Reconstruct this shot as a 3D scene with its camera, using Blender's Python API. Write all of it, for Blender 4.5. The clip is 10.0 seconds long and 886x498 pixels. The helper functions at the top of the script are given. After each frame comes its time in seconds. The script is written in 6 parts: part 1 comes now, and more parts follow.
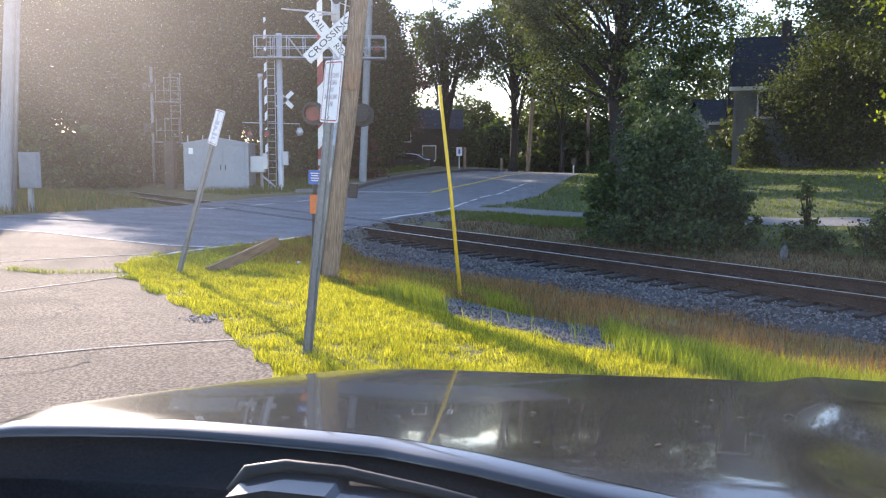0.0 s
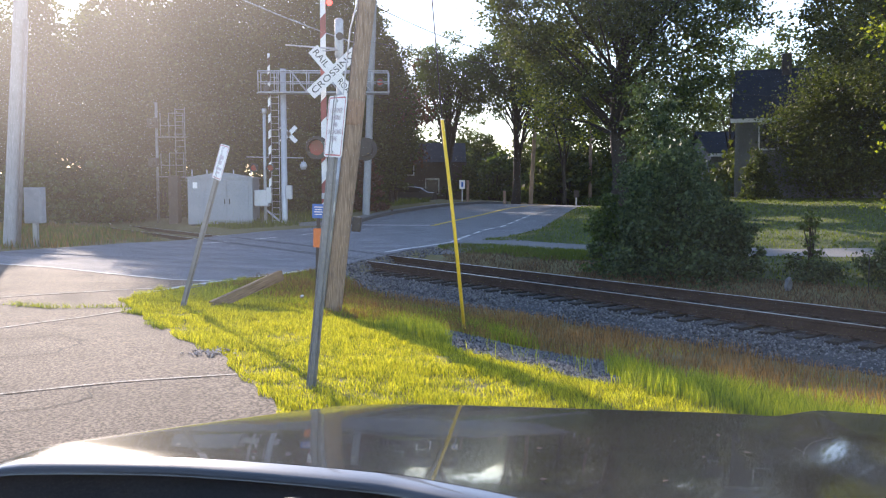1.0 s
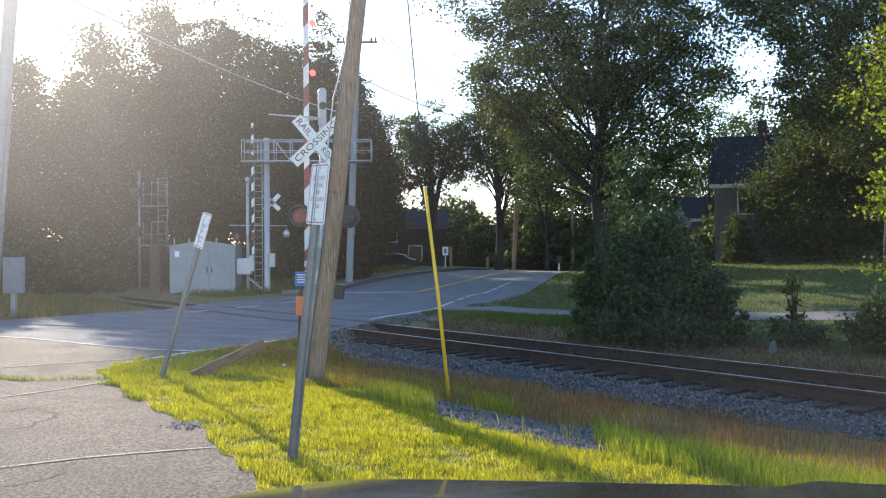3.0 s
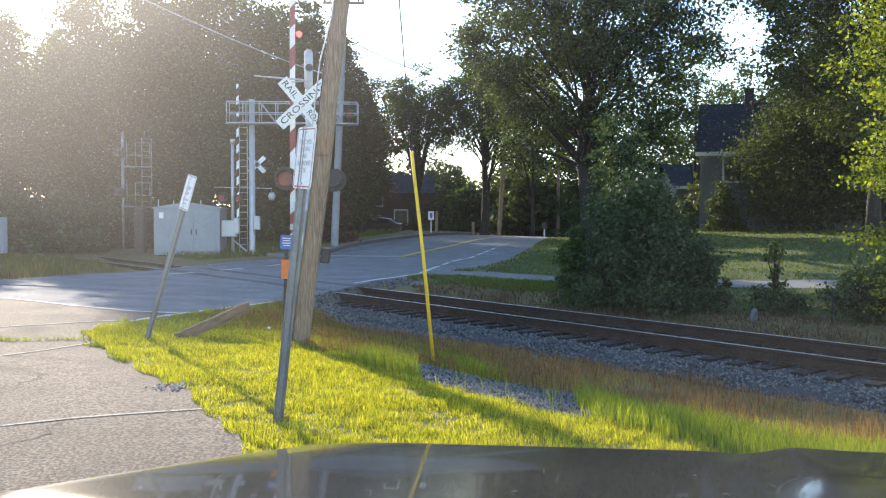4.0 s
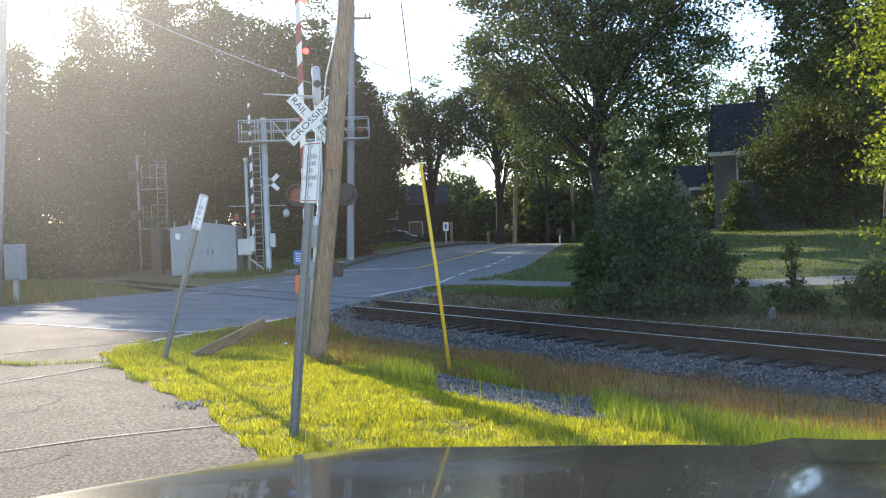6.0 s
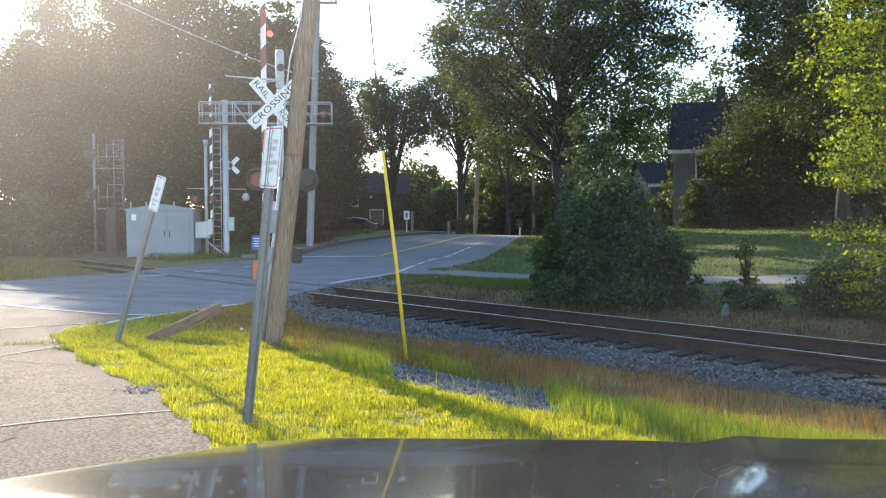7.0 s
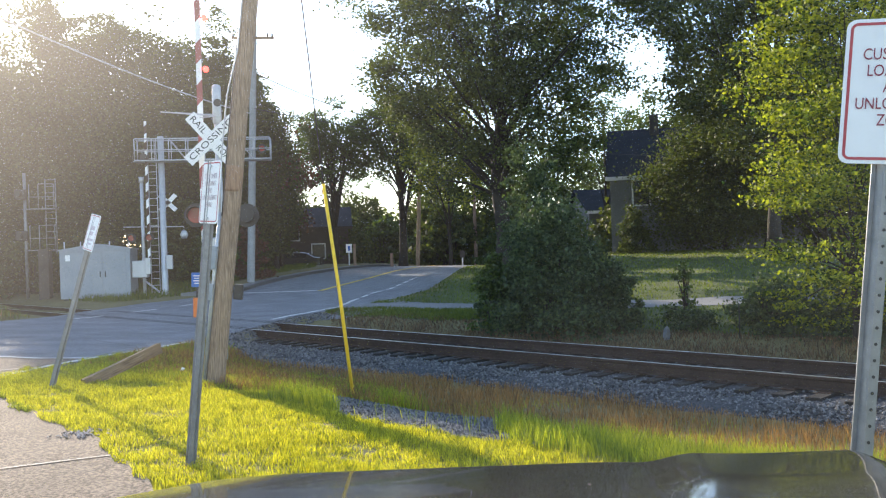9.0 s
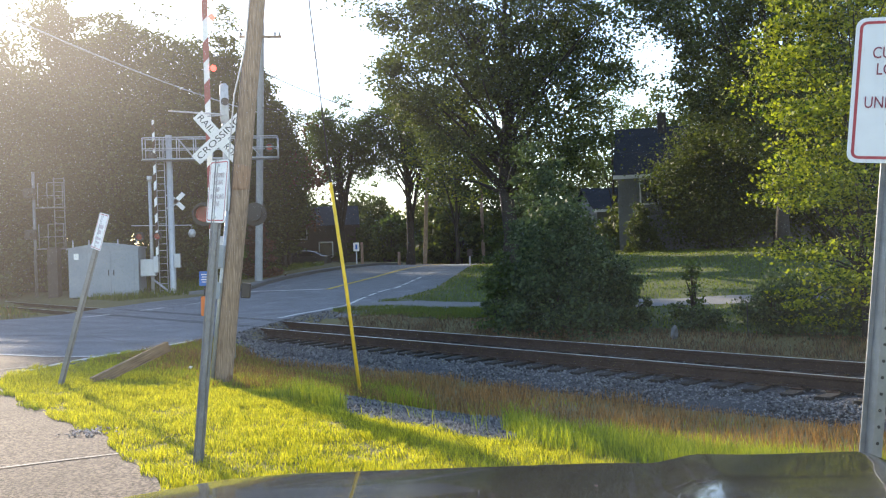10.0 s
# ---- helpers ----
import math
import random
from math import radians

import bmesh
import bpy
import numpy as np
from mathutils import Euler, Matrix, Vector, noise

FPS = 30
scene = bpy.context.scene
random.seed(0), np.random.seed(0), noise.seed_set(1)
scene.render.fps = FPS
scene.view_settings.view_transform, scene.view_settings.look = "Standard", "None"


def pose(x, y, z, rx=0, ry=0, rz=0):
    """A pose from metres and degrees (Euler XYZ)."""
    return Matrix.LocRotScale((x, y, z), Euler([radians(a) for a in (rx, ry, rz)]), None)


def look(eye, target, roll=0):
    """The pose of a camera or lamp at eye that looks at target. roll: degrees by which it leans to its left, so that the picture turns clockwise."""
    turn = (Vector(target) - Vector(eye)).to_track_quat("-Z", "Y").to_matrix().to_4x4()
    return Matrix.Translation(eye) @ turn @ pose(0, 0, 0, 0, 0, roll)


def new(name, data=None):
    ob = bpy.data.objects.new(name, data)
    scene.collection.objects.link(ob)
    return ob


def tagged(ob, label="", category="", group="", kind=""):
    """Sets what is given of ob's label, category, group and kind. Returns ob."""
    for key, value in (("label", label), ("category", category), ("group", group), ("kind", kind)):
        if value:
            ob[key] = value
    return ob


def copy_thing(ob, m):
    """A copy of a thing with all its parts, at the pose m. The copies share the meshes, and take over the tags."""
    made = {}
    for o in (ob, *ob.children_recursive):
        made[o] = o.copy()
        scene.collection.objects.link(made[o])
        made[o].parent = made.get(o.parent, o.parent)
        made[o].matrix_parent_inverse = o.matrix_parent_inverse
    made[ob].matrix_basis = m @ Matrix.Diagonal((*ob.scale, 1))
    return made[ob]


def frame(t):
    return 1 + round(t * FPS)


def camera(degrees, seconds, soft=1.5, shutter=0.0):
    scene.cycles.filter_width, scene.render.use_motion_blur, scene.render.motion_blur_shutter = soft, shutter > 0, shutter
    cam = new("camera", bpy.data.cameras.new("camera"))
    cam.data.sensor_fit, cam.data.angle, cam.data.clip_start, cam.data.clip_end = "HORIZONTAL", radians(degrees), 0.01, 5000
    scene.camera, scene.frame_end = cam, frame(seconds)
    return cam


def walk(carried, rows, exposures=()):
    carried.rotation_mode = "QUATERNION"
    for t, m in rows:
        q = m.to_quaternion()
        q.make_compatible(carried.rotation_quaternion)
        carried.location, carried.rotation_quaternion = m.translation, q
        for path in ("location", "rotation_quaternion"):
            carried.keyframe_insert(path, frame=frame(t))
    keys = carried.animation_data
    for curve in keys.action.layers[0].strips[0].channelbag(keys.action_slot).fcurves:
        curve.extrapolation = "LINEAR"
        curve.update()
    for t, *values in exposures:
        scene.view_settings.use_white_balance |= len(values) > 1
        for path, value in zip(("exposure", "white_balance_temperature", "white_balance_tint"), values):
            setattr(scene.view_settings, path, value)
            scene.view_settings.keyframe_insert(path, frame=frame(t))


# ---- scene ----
cam = camera(54.7, 10.0, 1.2)
PATH = [
    (0, (0.007, -0.018, 1.496), (0.014, 1.97, 1.28), 0.3),
    (0.5, (0.005, -0.025, 1.504), (0.007, 1.968, 1.343), 0.2),
    (1, (0.005, -0.023, 1.501), (0.004, 1.972, 1.361), -0.0),
    (1.5, (0.001, 0.013, 1.497), (0.004, 2.008, 1.361), 0.1),
    (2, (0.0, -0.025, 1.5), (0.013, 1.974, 1.448), -1.0),
    (3.3, (0.005, 0.034, 1.501), (0.056, 2.033, 1.517), -0.2),
    (3.5, (-0.004, 0.017, 1.509), (0.063, 2.016, 1.502), -0.3),
    (4, (-0.002, 0.009, 1.51), (0.07, 2.007, 1.442), 0.2),
    (4.5, (-0.01, 0.045, 1.506), (0.103, 2.04, 1.421), 0.8),
    (5, (0.021, -0.033, 1.512), (0.081, 1.964, 1.429), -0.3),
    (5.2, (0.043, -0.035, 1.517), (0.077, 1.964, 1.475), -2.1),
    (6.3, (0.059, 0.008, 1.488), (0.092, 2.008, 1.446), -1.8),
    (6.5, (0.046, 0.045, 1.495), (0.106, 2.042, 1.422), 0.0),
    (7, (0.062, -0.014, 1.5), (0.188, 1.981, 1.431), -0.3),
    (7.5, (0.057, -0.016, 1.492), (0.284, 1.969, 1.406), -0.4),
    (8, (0.055, -0.021, 1.485), (0.302, 1.964, 1.451), -1.6),
    (8.5, (0.053, 0.014, 1.488), (0.321, 1.996, 1.49), -1.2),
    (9, (0.056, -0.005, 1.489), (0.316, 1.978, 1.491), -1.9),
    (9.5, (0.057, -0.009, 1.488), (0.306, 1.976, 1.491), -2.0),
    (10, (0.059, -0.001, 1.493), (0.302, 1.985, 1.492), -1.9),
]
walk(cam, [(t, look(eye, target, roll)) for t, eye, target, roll in PATH], [(0.0, 1.68, 6200, 20), (0.5, 1.58, 6200, 20), (1.5, 1.53, 6230, 17), (2.0, 1.45, 6250, 15), (3.5, 1.26, 6050, 12), (4.0, 1.6, 6200, 11), (5.0, 1.68, 6250, 10), (6.5, 1.45, 6150, 10), (7.0, 1.7, 6330, 10), (8.2, 1.7, 6430, 11), (10.0, 1.62, 6480, 12)])

# ---- light ----
SUN_AZ, SUN_EL = radians(23.0), radians(19.5)
SUN_DIR = Vector((-math.sin(SUN_AZ) * math.cos(SUN_EL), math.cos(SUN_AZ) * math.cos(SUN_EL), math.sin(SUN_EL)))
world = bpy.data.worlds.new("sky")
scene.world = world
world.use_nodes = True
wn = world.node_tree
sky = wn.nodes.new("ShaderNodeTexSky")
sky.sky_type = "NISHITA"
sky.sun_disc = False
sky.sun_elevation, sky.sun_rotation = SUN_EL, -SUN_AZ
sky.air_density, sky.dust_density = 1.0, 0.2
wn.nodes["Background"].inputs["Strength"].default_value = 0.15
wn.links.new(sky.outputs[0], wn.nodes["Background"].inputs["Color"])
sun = new("sun", bpy.data.lights.new("sun", "SUN"))
sun.data.energy, sun.data.angle, sun.data.color = 3.6, radians(0.5), (1.0, 0.85, 0.65)
sun.matrix_world = look(SUN_DIR * 120, (0, 0, 0))

# ---- materials ----
def material(name, low, high, rough=0.8, metal=0.0, fine=40.0, coarse=1.5, bump=0.3, depth=0.01, mix=0.5, coat=0.0, spec=0.4, translucent=0.0, island=0.0):
    """A procedural surface: two colours blended by coarse stains and fine grain, with a fine relief."""
    m = bpy.data.materials.new(name)
    m.use_nodes = True
    nt = m.node_tree
    n, l = nt.nodes, nt.links
    b = n["Principled BSDF"]
    tc = n.new("ShaderNodeTexCoord")
    big, small = n.new("ShaderNodeTexNoise"), n.new("ShaderNodeTexNoise")
    big.inputs["Scale"].default_value, big.inputs["Detail"].default_value = coarse, 5
    small.inputs["Scale"].default_value, small.inputs["Detail"].default_value = fine, 4
    l.new(tc.outputs["Object"], big.inputs["Vector"])
    l.new(tc.outputs["Object"], small.inputs["Vector"])
    f = n.new("ShaderNodeMix")
    f.inputs[0].default_value = mix
    l.new(big.outputs["Fac"], f.inputs[2])
    l.new(small.outputs["Fac"], f.inputs[3])
    fac = f.outputs[0]
    if island:
        geo = n.new("ShaderNodeNewGeometry")
        g = n.new("ShaderNodeMix")
        g.inputs[0].default_value = island
        l.new(fac, g.inputs[2])
        l.new(geo.outputs["Random Per Island"], g.inputs[3])
        fac = g.outputs[0]
    ramp = n.new("ShaderNodeValToRGB")
    ramp.color_ramp.elements[0].position, ramp.color_ramp.elements[1].position = (0.3, 0.7) if not island else (0.2, 0.8)
    ramp.color_ramp.elements[0].color, ramp.color_ramp.elements[1].color = (*low, 1), (*high, 1)
    l.new(fac, ramp.inputs[0])
    l.new(ramp.outputs[0], b.inputs["Base Color"])
    b.inputs["Roughness"].default_value, b.inputs["Metallic"].default_value = rough, metal
    b.inputs["Specular IOR Level"].default_value = spec
    b.inputs["Coat Weight"].default_value = coat
    if bump:
        bp = n.new("ShaderNodeBump")
        bp.inputs["Strength"].default_value, bp.inputs["Distance"].default_value = bump, depth
        l.new(small.outputs["Fac"], bp.inputs["Height"])
        l.new(bp.outputs[0], b.inputs["Normal"])
    if translucent:
        t = n.new("ShaderNodeBsdfTranslucent")
        boost = n.new("ShaderNodeMix")
        boost.data_type, boost.blend_type = "RGBA", "MULTIPLY"
        boost.inputs[0].default_value = 1
        boost.inputs[7].default_value = (1.25, 1.3, 0.55, 1)
        l.new(ramp.outputs[0], boost.inputs[6])
        l.new(boost.outputs[2], t.inputs["Color"])
        ms = n.new("ShaderNodeMixShader")
        ms.inputs[0].default_value = translucent
        l.new(b.outputs[0], ms.inputs[1])
        l.new(t.outputs[0], ms.inputs[2])
        l.new(ms.outputs[0], n["Material Output"].inputs["Surface"])
    return m


def glow(name, colour, strength):
    m = bpy.data.materials.new(name)
    m.use_nodes = True
    b = m.node_tree.nodes["Principled BSDF"]
    b.inputs["Base Color"].default_value = (*colour, 1)
    b.inputs["Emission Color"].default_value = (*colour, 1)
    b.inputs["Emission Strength"].default_value = strength
    return m


def dusty_glass(name, haze):
    """Clear glass with a thin film of dust that scatters light forwards."""
    m = bpy.data.materials.new(name)
    m.use_nodes = True
    nt = m.node_tree
    n, l = nt.nodes, nt.links
    n.remove(n["Principled BSDF"])
    clear = n.new("ShaderNodeBsdfTransparent")
    film = n.new("ShaderNodeBsdfRefraction")
    film.distribution = "GGX"
    film.inputs["IOR"].default_value = 1.3
    film.inputs["Roughness"].default_value = 1.0
    film.inputs["Color"].default_value = (0.93, 0.93, 1.0, 1)
    tc, no = n.new("ShaderNodeTexCoord"), n.new("ShaderNodeTexNoise")
    no.inputs["Scale"].default_value, no.inputs["Detail"].default_value = 4.0, 5
    l.new(tc.outputs["Object"], no.inputs["Vector"])
    r = n.new("ShaderNodeMapRange")
    r.inputs[1].default_value, r.inputs[2].default_value = 0.3, 0.7
    r.inputs[3].default_value, r.inputs[4].default_value = haze * 0.6, haze * 1.4
    l.new(no.outputs["Fac"], r.inputs[0])
    ms = n.new("ShaderNodeMixShader")
    l.new(r.outputs[0], ms.inputs[0])
    l.new(clear.outputs[0], ms.inputs[1])
    l.new(film.outputs[0], ms.inputs[2])
    l.new(ms.outputs[0], n["Material Output"].inputs["Surface"])
    return m


def worn_paint(name, colour, under, wear=(0.38, 0.5)):
    """Road paint with the asphalt showing through where it has worn."""
    m = material(name, under, colour, rough=0.9, fine=45.0, coarse=3.0, bump=0.2, mix=0.65, spec=0.15)
    e = [x for x in m.node_tree.nodes if x.type == "VALTORGB"][0].color_ramp.elements
    e[0].position, e[1].position = wear
    return m


def asphalt(name, low, high, grain=70.0, stain=0.35):
    """Asphalt: coarse pale and dark grains, worn patches, and a rough relief."""
    m = material(name, low, high, 0.9, fine=grain, coarse=0.8, bump=0.9, depth=0.01, mix=1.0, spec=0.25)
    n, l = m.node_tree.nodes, m.node_tree.links
    ramp = [x for x in n if x.type == "VALTORGB"][0]
    ramp.color_ramp.elements[0].position, ramp.color_ramp.elements[1].position = 0.43, 0.58
    small = [x for x in n if x.type == "TEX_NOISE"][1]
    small.inputs["Detail"].default_value, small.inputs["Roughness"].default_value = 3, 0.7
    big = n.new("ShaderNodeTexNoise")
    big.inputs["Scale"].default_value, big.inputs["Detail"].default_value = 0.9, 6
    l.new([x for x in n if x.type == "TEX_COORD"][0].outputs["Object"], big.inputs["Vector"])
    r = n.new("ShaderNodeMapRange")
    r.inputs[1].default_value, r.inputs[2].default_value, r.inputs[3].default_value, r.inputs[4].default_value = 0.3, 0.7, 1 - stain, 1 + stain * 0.4
    l.new(big.outputs["Fac"], r.inputs[0])
    mul = n.new("ShaderNodeMix")
    mul.data_type, mul.blend_type = "RGBA", "MULTIPLY"
    mul.inputs[0].default_value = 1
    l.new(ramp.outputs[0], mul.inputs[6])
    l.new(r.outputs[0], mul.inputs[7])
    l.new(mul.outputs[2], n["Principled BSDF"].inputs["Base Color"])
    return m


def grained(name, low, high, scale=(14, 14, 0.8), rough=0.9):
    """Wood with the grain along z and long dark checks."""
    m = material(name, low, high, rough, fine=6.0, coarse=2.0, bump=0.8, depth=0.012, mix=0.75)
    n, l = m.node_tree.nodes, m.node_tree.links
    mp = n.new("ShaderNodeMapping")
    mp.inputs["Scale"].default_value = scale
    l.new([x for x in n if x.type == "TEX_COORD"][0].outputs["Object"], mp.inputs["Vector"])
    l.new(mp.outputs[0], [x for x in n if x.type == "TEX_NOISE"][1].inputs["Vector"])
    return m


SOIL = material("soil", (0.11, 0.095, 0.04), (0.19, 0.165, 0.065), 0.95, fine=25, coarse=0.6, bump=0.6, depth=0.03)
# turf tone lowered to carry the shade over the far lawn
TURF = material("mown_turf", (0.028, 0.045, 0.009), (0.075, 0.095, 0.018), 0.9, fine=18, coarse=0.5, bump=0.8, depth=0.04)
# the sun's warmth is in the lot's colour, bluish shade in the road's
LOT = asphalt("old_asphalt", (0.047, 0.0375, 0.03), (0.265, 0.205, 0.158), 42)
RUBBLE = material("pale_rubble", (0.25, 0.2, 0.18), (0.6, 0.52, 0.48), 0.9, fine=30, coarse=4, island=0.6)
ROAD = asphalt("road_asphalt", (0.11, 0.114, 0.124), (0.28, 0.285, 0.3), 45, 0.25)
WALKWAY = material("pavement_concrete", (0.13, 0.13, 0.13), (0.2, 0.2, 0.195), 0.9, fine=30, coarse=0.8)
# granite set dark, so the colour carries the shade on the far kerb
KERB = material("kerb_granite", (0.06, 0.06, 0.062), (0.11, 0.11, 0.11), 0.85, fine=60, coarse=2)
WHITE_LINE = worn_paint("white_road_paint", (0.68, 0.67, 0.65), (0.2, 0.19, 0.18))
STALL_LINE = worn_paint("faded_stall_paint", (0.56, 0.51, 0.45), (0.19, 0.157, 0.128), (0.42, 0.53))
YELLOW_LINE = worn_paint("yellow_road_paint", (0.78, 0.53, 0.09), (0.2, 0.18, 0.14))
CRACK = material("crack_filler", (0.02, 0.02, 0.02), (0.04, 0.04, 0.038), 0.9)
GRAVEL = material("ballast_stone", (0.034, 0.0345, 0.037), (0.195, 0.193, 0.193), 0.9, fine=30, coarse=4, bump=0.4, depth=0.01, island=0.75)
GRAVEL_BED = material("ballast_dust", (0.018, 0.019, 0.022), (0.085, 0.088, 0.094), 0.95, fine=38, coarse=5, bump=1.0, depth=0.03, mix=0.85)
RUST = material("rusty_rail_steel", (0.030, 0.020, 0.016), (0.078, 0.05, 0.037), 0.85, 0.0, fine=40, coarse=3, spec=0.15)
SHINY = material("polished_rail_head", (0.45, 0.45, 0.46), (0.65, 0.65, 0.66), 0.42, 0.9, fine=60, coarse=4, bump=0.05)
TIE = grained("creosoted_timber", (0.008, 0.007, 0.0065), (0.03, 0.026, 0.022), (0.8, 14, 14), 0.97)
# lawn and ditch blades toned up for sun, verge blades down for shade
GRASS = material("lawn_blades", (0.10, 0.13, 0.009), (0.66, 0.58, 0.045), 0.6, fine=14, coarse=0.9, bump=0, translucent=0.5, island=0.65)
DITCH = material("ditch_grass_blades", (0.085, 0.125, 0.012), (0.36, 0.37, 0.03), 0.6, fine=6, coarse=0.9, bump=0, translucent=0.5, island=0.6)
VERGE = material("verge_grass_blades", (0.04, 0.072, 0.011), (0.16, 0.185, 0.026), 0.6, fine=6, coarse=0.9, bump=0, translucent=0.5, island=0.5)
DRY = material("dry_weeds", (0.10, 0.056, 0.024), (0.36, 0.19, 0.075), 0.8, fine=4, coarse=0.7, bump=0, translucent=0.35, island=0.65)
# brown litter beyond the track, its shade put into a darker tone
SHADE_LITTER = material("shade_toned_leaf_litter", (0.045, 0.03, 0.02), (0.19, 0.115, 0.062), 0.85, fine=4, coarse=0.7, bump=0, translucent=0.25, island=0.7)
LEAF_DARK = material("oak_leaves", (0.022, 0.034, 0.012), (0.10, 0.122, 0.036), 0.6, fine=3, coarse=0.35, bump=0, translucent=0.42, island=0.55, spec=0.25)
LEAF_MID = material("tree_leaves", (0.025, 0.045, 0.012), (0.085, 0.125, 0.025), 0.5, fine=3, coarse=0.4, bump=0, translucent=0.45, island=0.55)
LEAF_FRESH = material("maple_leaves", (0.014, 0.038, 0.005), (0.30, 0.33, 0.028), 0.55, fine=3, coarse=0.6, bump=0, translucent=0.46, island=0.7, spec=0.2)
LEAF_BUSH = material("shrub_leaves", (0.024, 0.04, 0.02), (0.09, 0.122, 0.055), 0.6, fine=5, coarse=0.8, bump=0, translucent=0.35, island=0.6, spec=0.25)
LEAF_RED = material("reddish_leaves", (0.05, 0.022, 0.014), (0.12, 0.05, 0.03), 0.5, fine=5, coarse=0.8, bump=0, translucent=0.35, island=0.55)
BARK = material("bark", (0.016, 0.013, 0.011), (0.05, 0.041, 0.034), 0.95, fine=14, coarse=3, bump=0.9, depth=0.03)
POLE_WOOD = grained("weathered_pole_wood", (0.11, 0.07, 0.045), (0.40, 0.285, 0.195))
POLE_SCAR = grained("bare_orange_wood", (0.15, 0.08, 0.05), (0.38, 0.24, 0.15))
POLE_GREY = grained("grey_pole_wood", (0.2, 0.21, 0.22), (0.36, 0.37, 0.385))
FADED_RED = material("faded_red_band", (0.2, 0.04, 0.04), (0.3, 0.075, 0.07), 0.6, fine=30, coarse=3, bump=0)
PLANK = grained("brown_plank_wood", (0.10, 0.06, 0.034), (0.34, 0.23, 0.14))
GALV = material("galvanised_steel", (0.30, 0.32, 0.34), (0.5, 0.52, 0.54), 0.45, 0.55, fine=25, coarse=2, bump=0.08)
POST_STEEL = material("dull_sign_post_steel", (0.13, 0.135, 0.14), (0.25, 0.255, 0.26), 0.5, 0.4, fine=25, coarse=3, bump=0.1)
ALU = material("dull_aluminium", (0.36, 0.37, 0.39), (0.52, 0.53, 0.55), 0.5, 0.4, fine=15, coarse=2, bump=0.05)
CABINET = material("grey_painted_steel", (0.20, 0.23, 0.265), (0.28, 0.31, 0.345), 0.5, fine=8, coarse=0.9, bump=0.06)
DARK_METAL = material("black_painted_metal", (0.012, 0.012, 0.013), (0.03, 0.03, 0.031), 0.5, fine=20, coarse=3, bump=0.1)
WHITE = material("white_sign_sheeting", (0.70, 0.70, 0.70), (0.80, 0.80, 0.79), 0.5, fine=25, coarse=3, bump=0.03)
RED = material("red_sign_ink", (0.34, 0.035, 0.045), (0.45, 0.06, 0.065), 0.5, fine=30, coarse=5, bump=0)
BLACK = material("black_sign_ink", (0.012, 0.012, 0.012), (0.025, 0.025, 0.025), 0.6, fine=30, coarse=5, bump=0)
RED_INK = material("dark_red_sign_ink", (0.20, 0.03, 0.05), (0.28, 0.05, 0.07), 0.6, fine=30, coarse=5, bump=0)
GREY_INK = material("faded_sign_ink", (0.44, 0.38, 0.42), (0.56, 0.5, 0.53), 0.6, fine=30, coarse=5, bump=0)
BLUE = material("blue_sign_sheeting", (0.03, 0.12, 0.42), (0.05, 0.17, 0.5), 0.5, fine=25, coarse=5, bump=0)
ORANGE = material("orange_plastic", (0.62, 0.16, 0.03), (0.75, 0.22, 0.05), 0.55, fine=30, coarse=5, bump=0.05)
YELLOW = material("yellow_plastic", (0.72, 0.44, 0.015), (0.85, 0.56, 0.03), 0.45, fine=20, coarse=3, bump=0.08)
RED_LENS = material("red_signal_lens", (0.20, 0.012, 0.012), (0.32, 0.02, 0.02), 0.25, fine=30, coarse=5, bump=0.1)
RED_LAMP = glow("red_gate_lamp", (1.0, 0.06, 0.04), 1.6)
WIRE = material("black_cable", (0.02, 0.02, 0.02), (0.05, 0.05, 0.05), 0.7, bump=0)
CAR_BLACK = material("black_car_paint", (0.022, 0.0205, 0.019), (0.048, 0.044, 0.039), 0.2, fine=8, coarse=2, bump=0.0, coat=0.5, spec=0.3)
CAR_LIP = material("hood_edge_paint", (0.018, 0.018, 0.019), (0.03, 0.03, 0.031), 0.3, fine=30, coarse=4, bump=0.0, coat=1.0)
CAR_PLASTIC = material("black_cowl_plastic", (0.012, 0.0115, 0.0115), (0.03, 0.028, 0.028), 0.9, fine=220, coarse=3, bump=0.3, depth=0.002, spec=0.08)
RUBBER = material("tyre_rubber", (0.015, 0.015, 0.015), (0.03, 0.03, 0.03), 0.85, fine=40, coarse=5)
SILVER_CAR = material("silver_car_paint", (0.42, 0.45, 0.49), (0.5, 0.53, 0.57), 0.3, 0.6, fine=60, coarse=2, bump=0, coat=0.8)
DARK_GLASS = material("dark_window_glass", (0.012, 0.014, 0.017), (0.02, 0.023, 0.027), 0.2, fine=5, coarse=1, bump=0, spec=0.15)
SHINGLE = material("dark_roof_shingles", (0.014, 0.015, 0.02), (0.032, 0.034, 0.042), 0.9, fine=14, coarse=1.2, bump=0.5, depth=0.02, spec=0.2)
SIDING = material("grey_house_siding", (0.10, 0.105, 0.11), (0.16, 0.165, 0.17), 0.8, fine=10, coarse=0.8, bump=0.2)
TRIM = material("white_house_trim", (0.6, 0.61, 0.62), (0.72, 0.72, 0.72), 0.6, fine=20, coarse=2, bump=0.1)
BRICK_WALL = material("dark_brown_siding", (0.05, 0.04, 0.035), (0.09, 0.075, 0.065), 0.9, fine=12, coarse=0.8, bump=0.3)
FLAKE = material("dry_leaf", (0.07, 0.055, 0.04), (0.16, 0.13, 0.1), 0.9, fine=60, coarse=10, bump=0.1, spec=0.1)
BOULDER = material("grey_boulder", (0.08, 0.08, 0.083), (0.18, 0.18, 0.185), 0.9, fine=12, coarse=2, bump=0.7, depth=0.02)
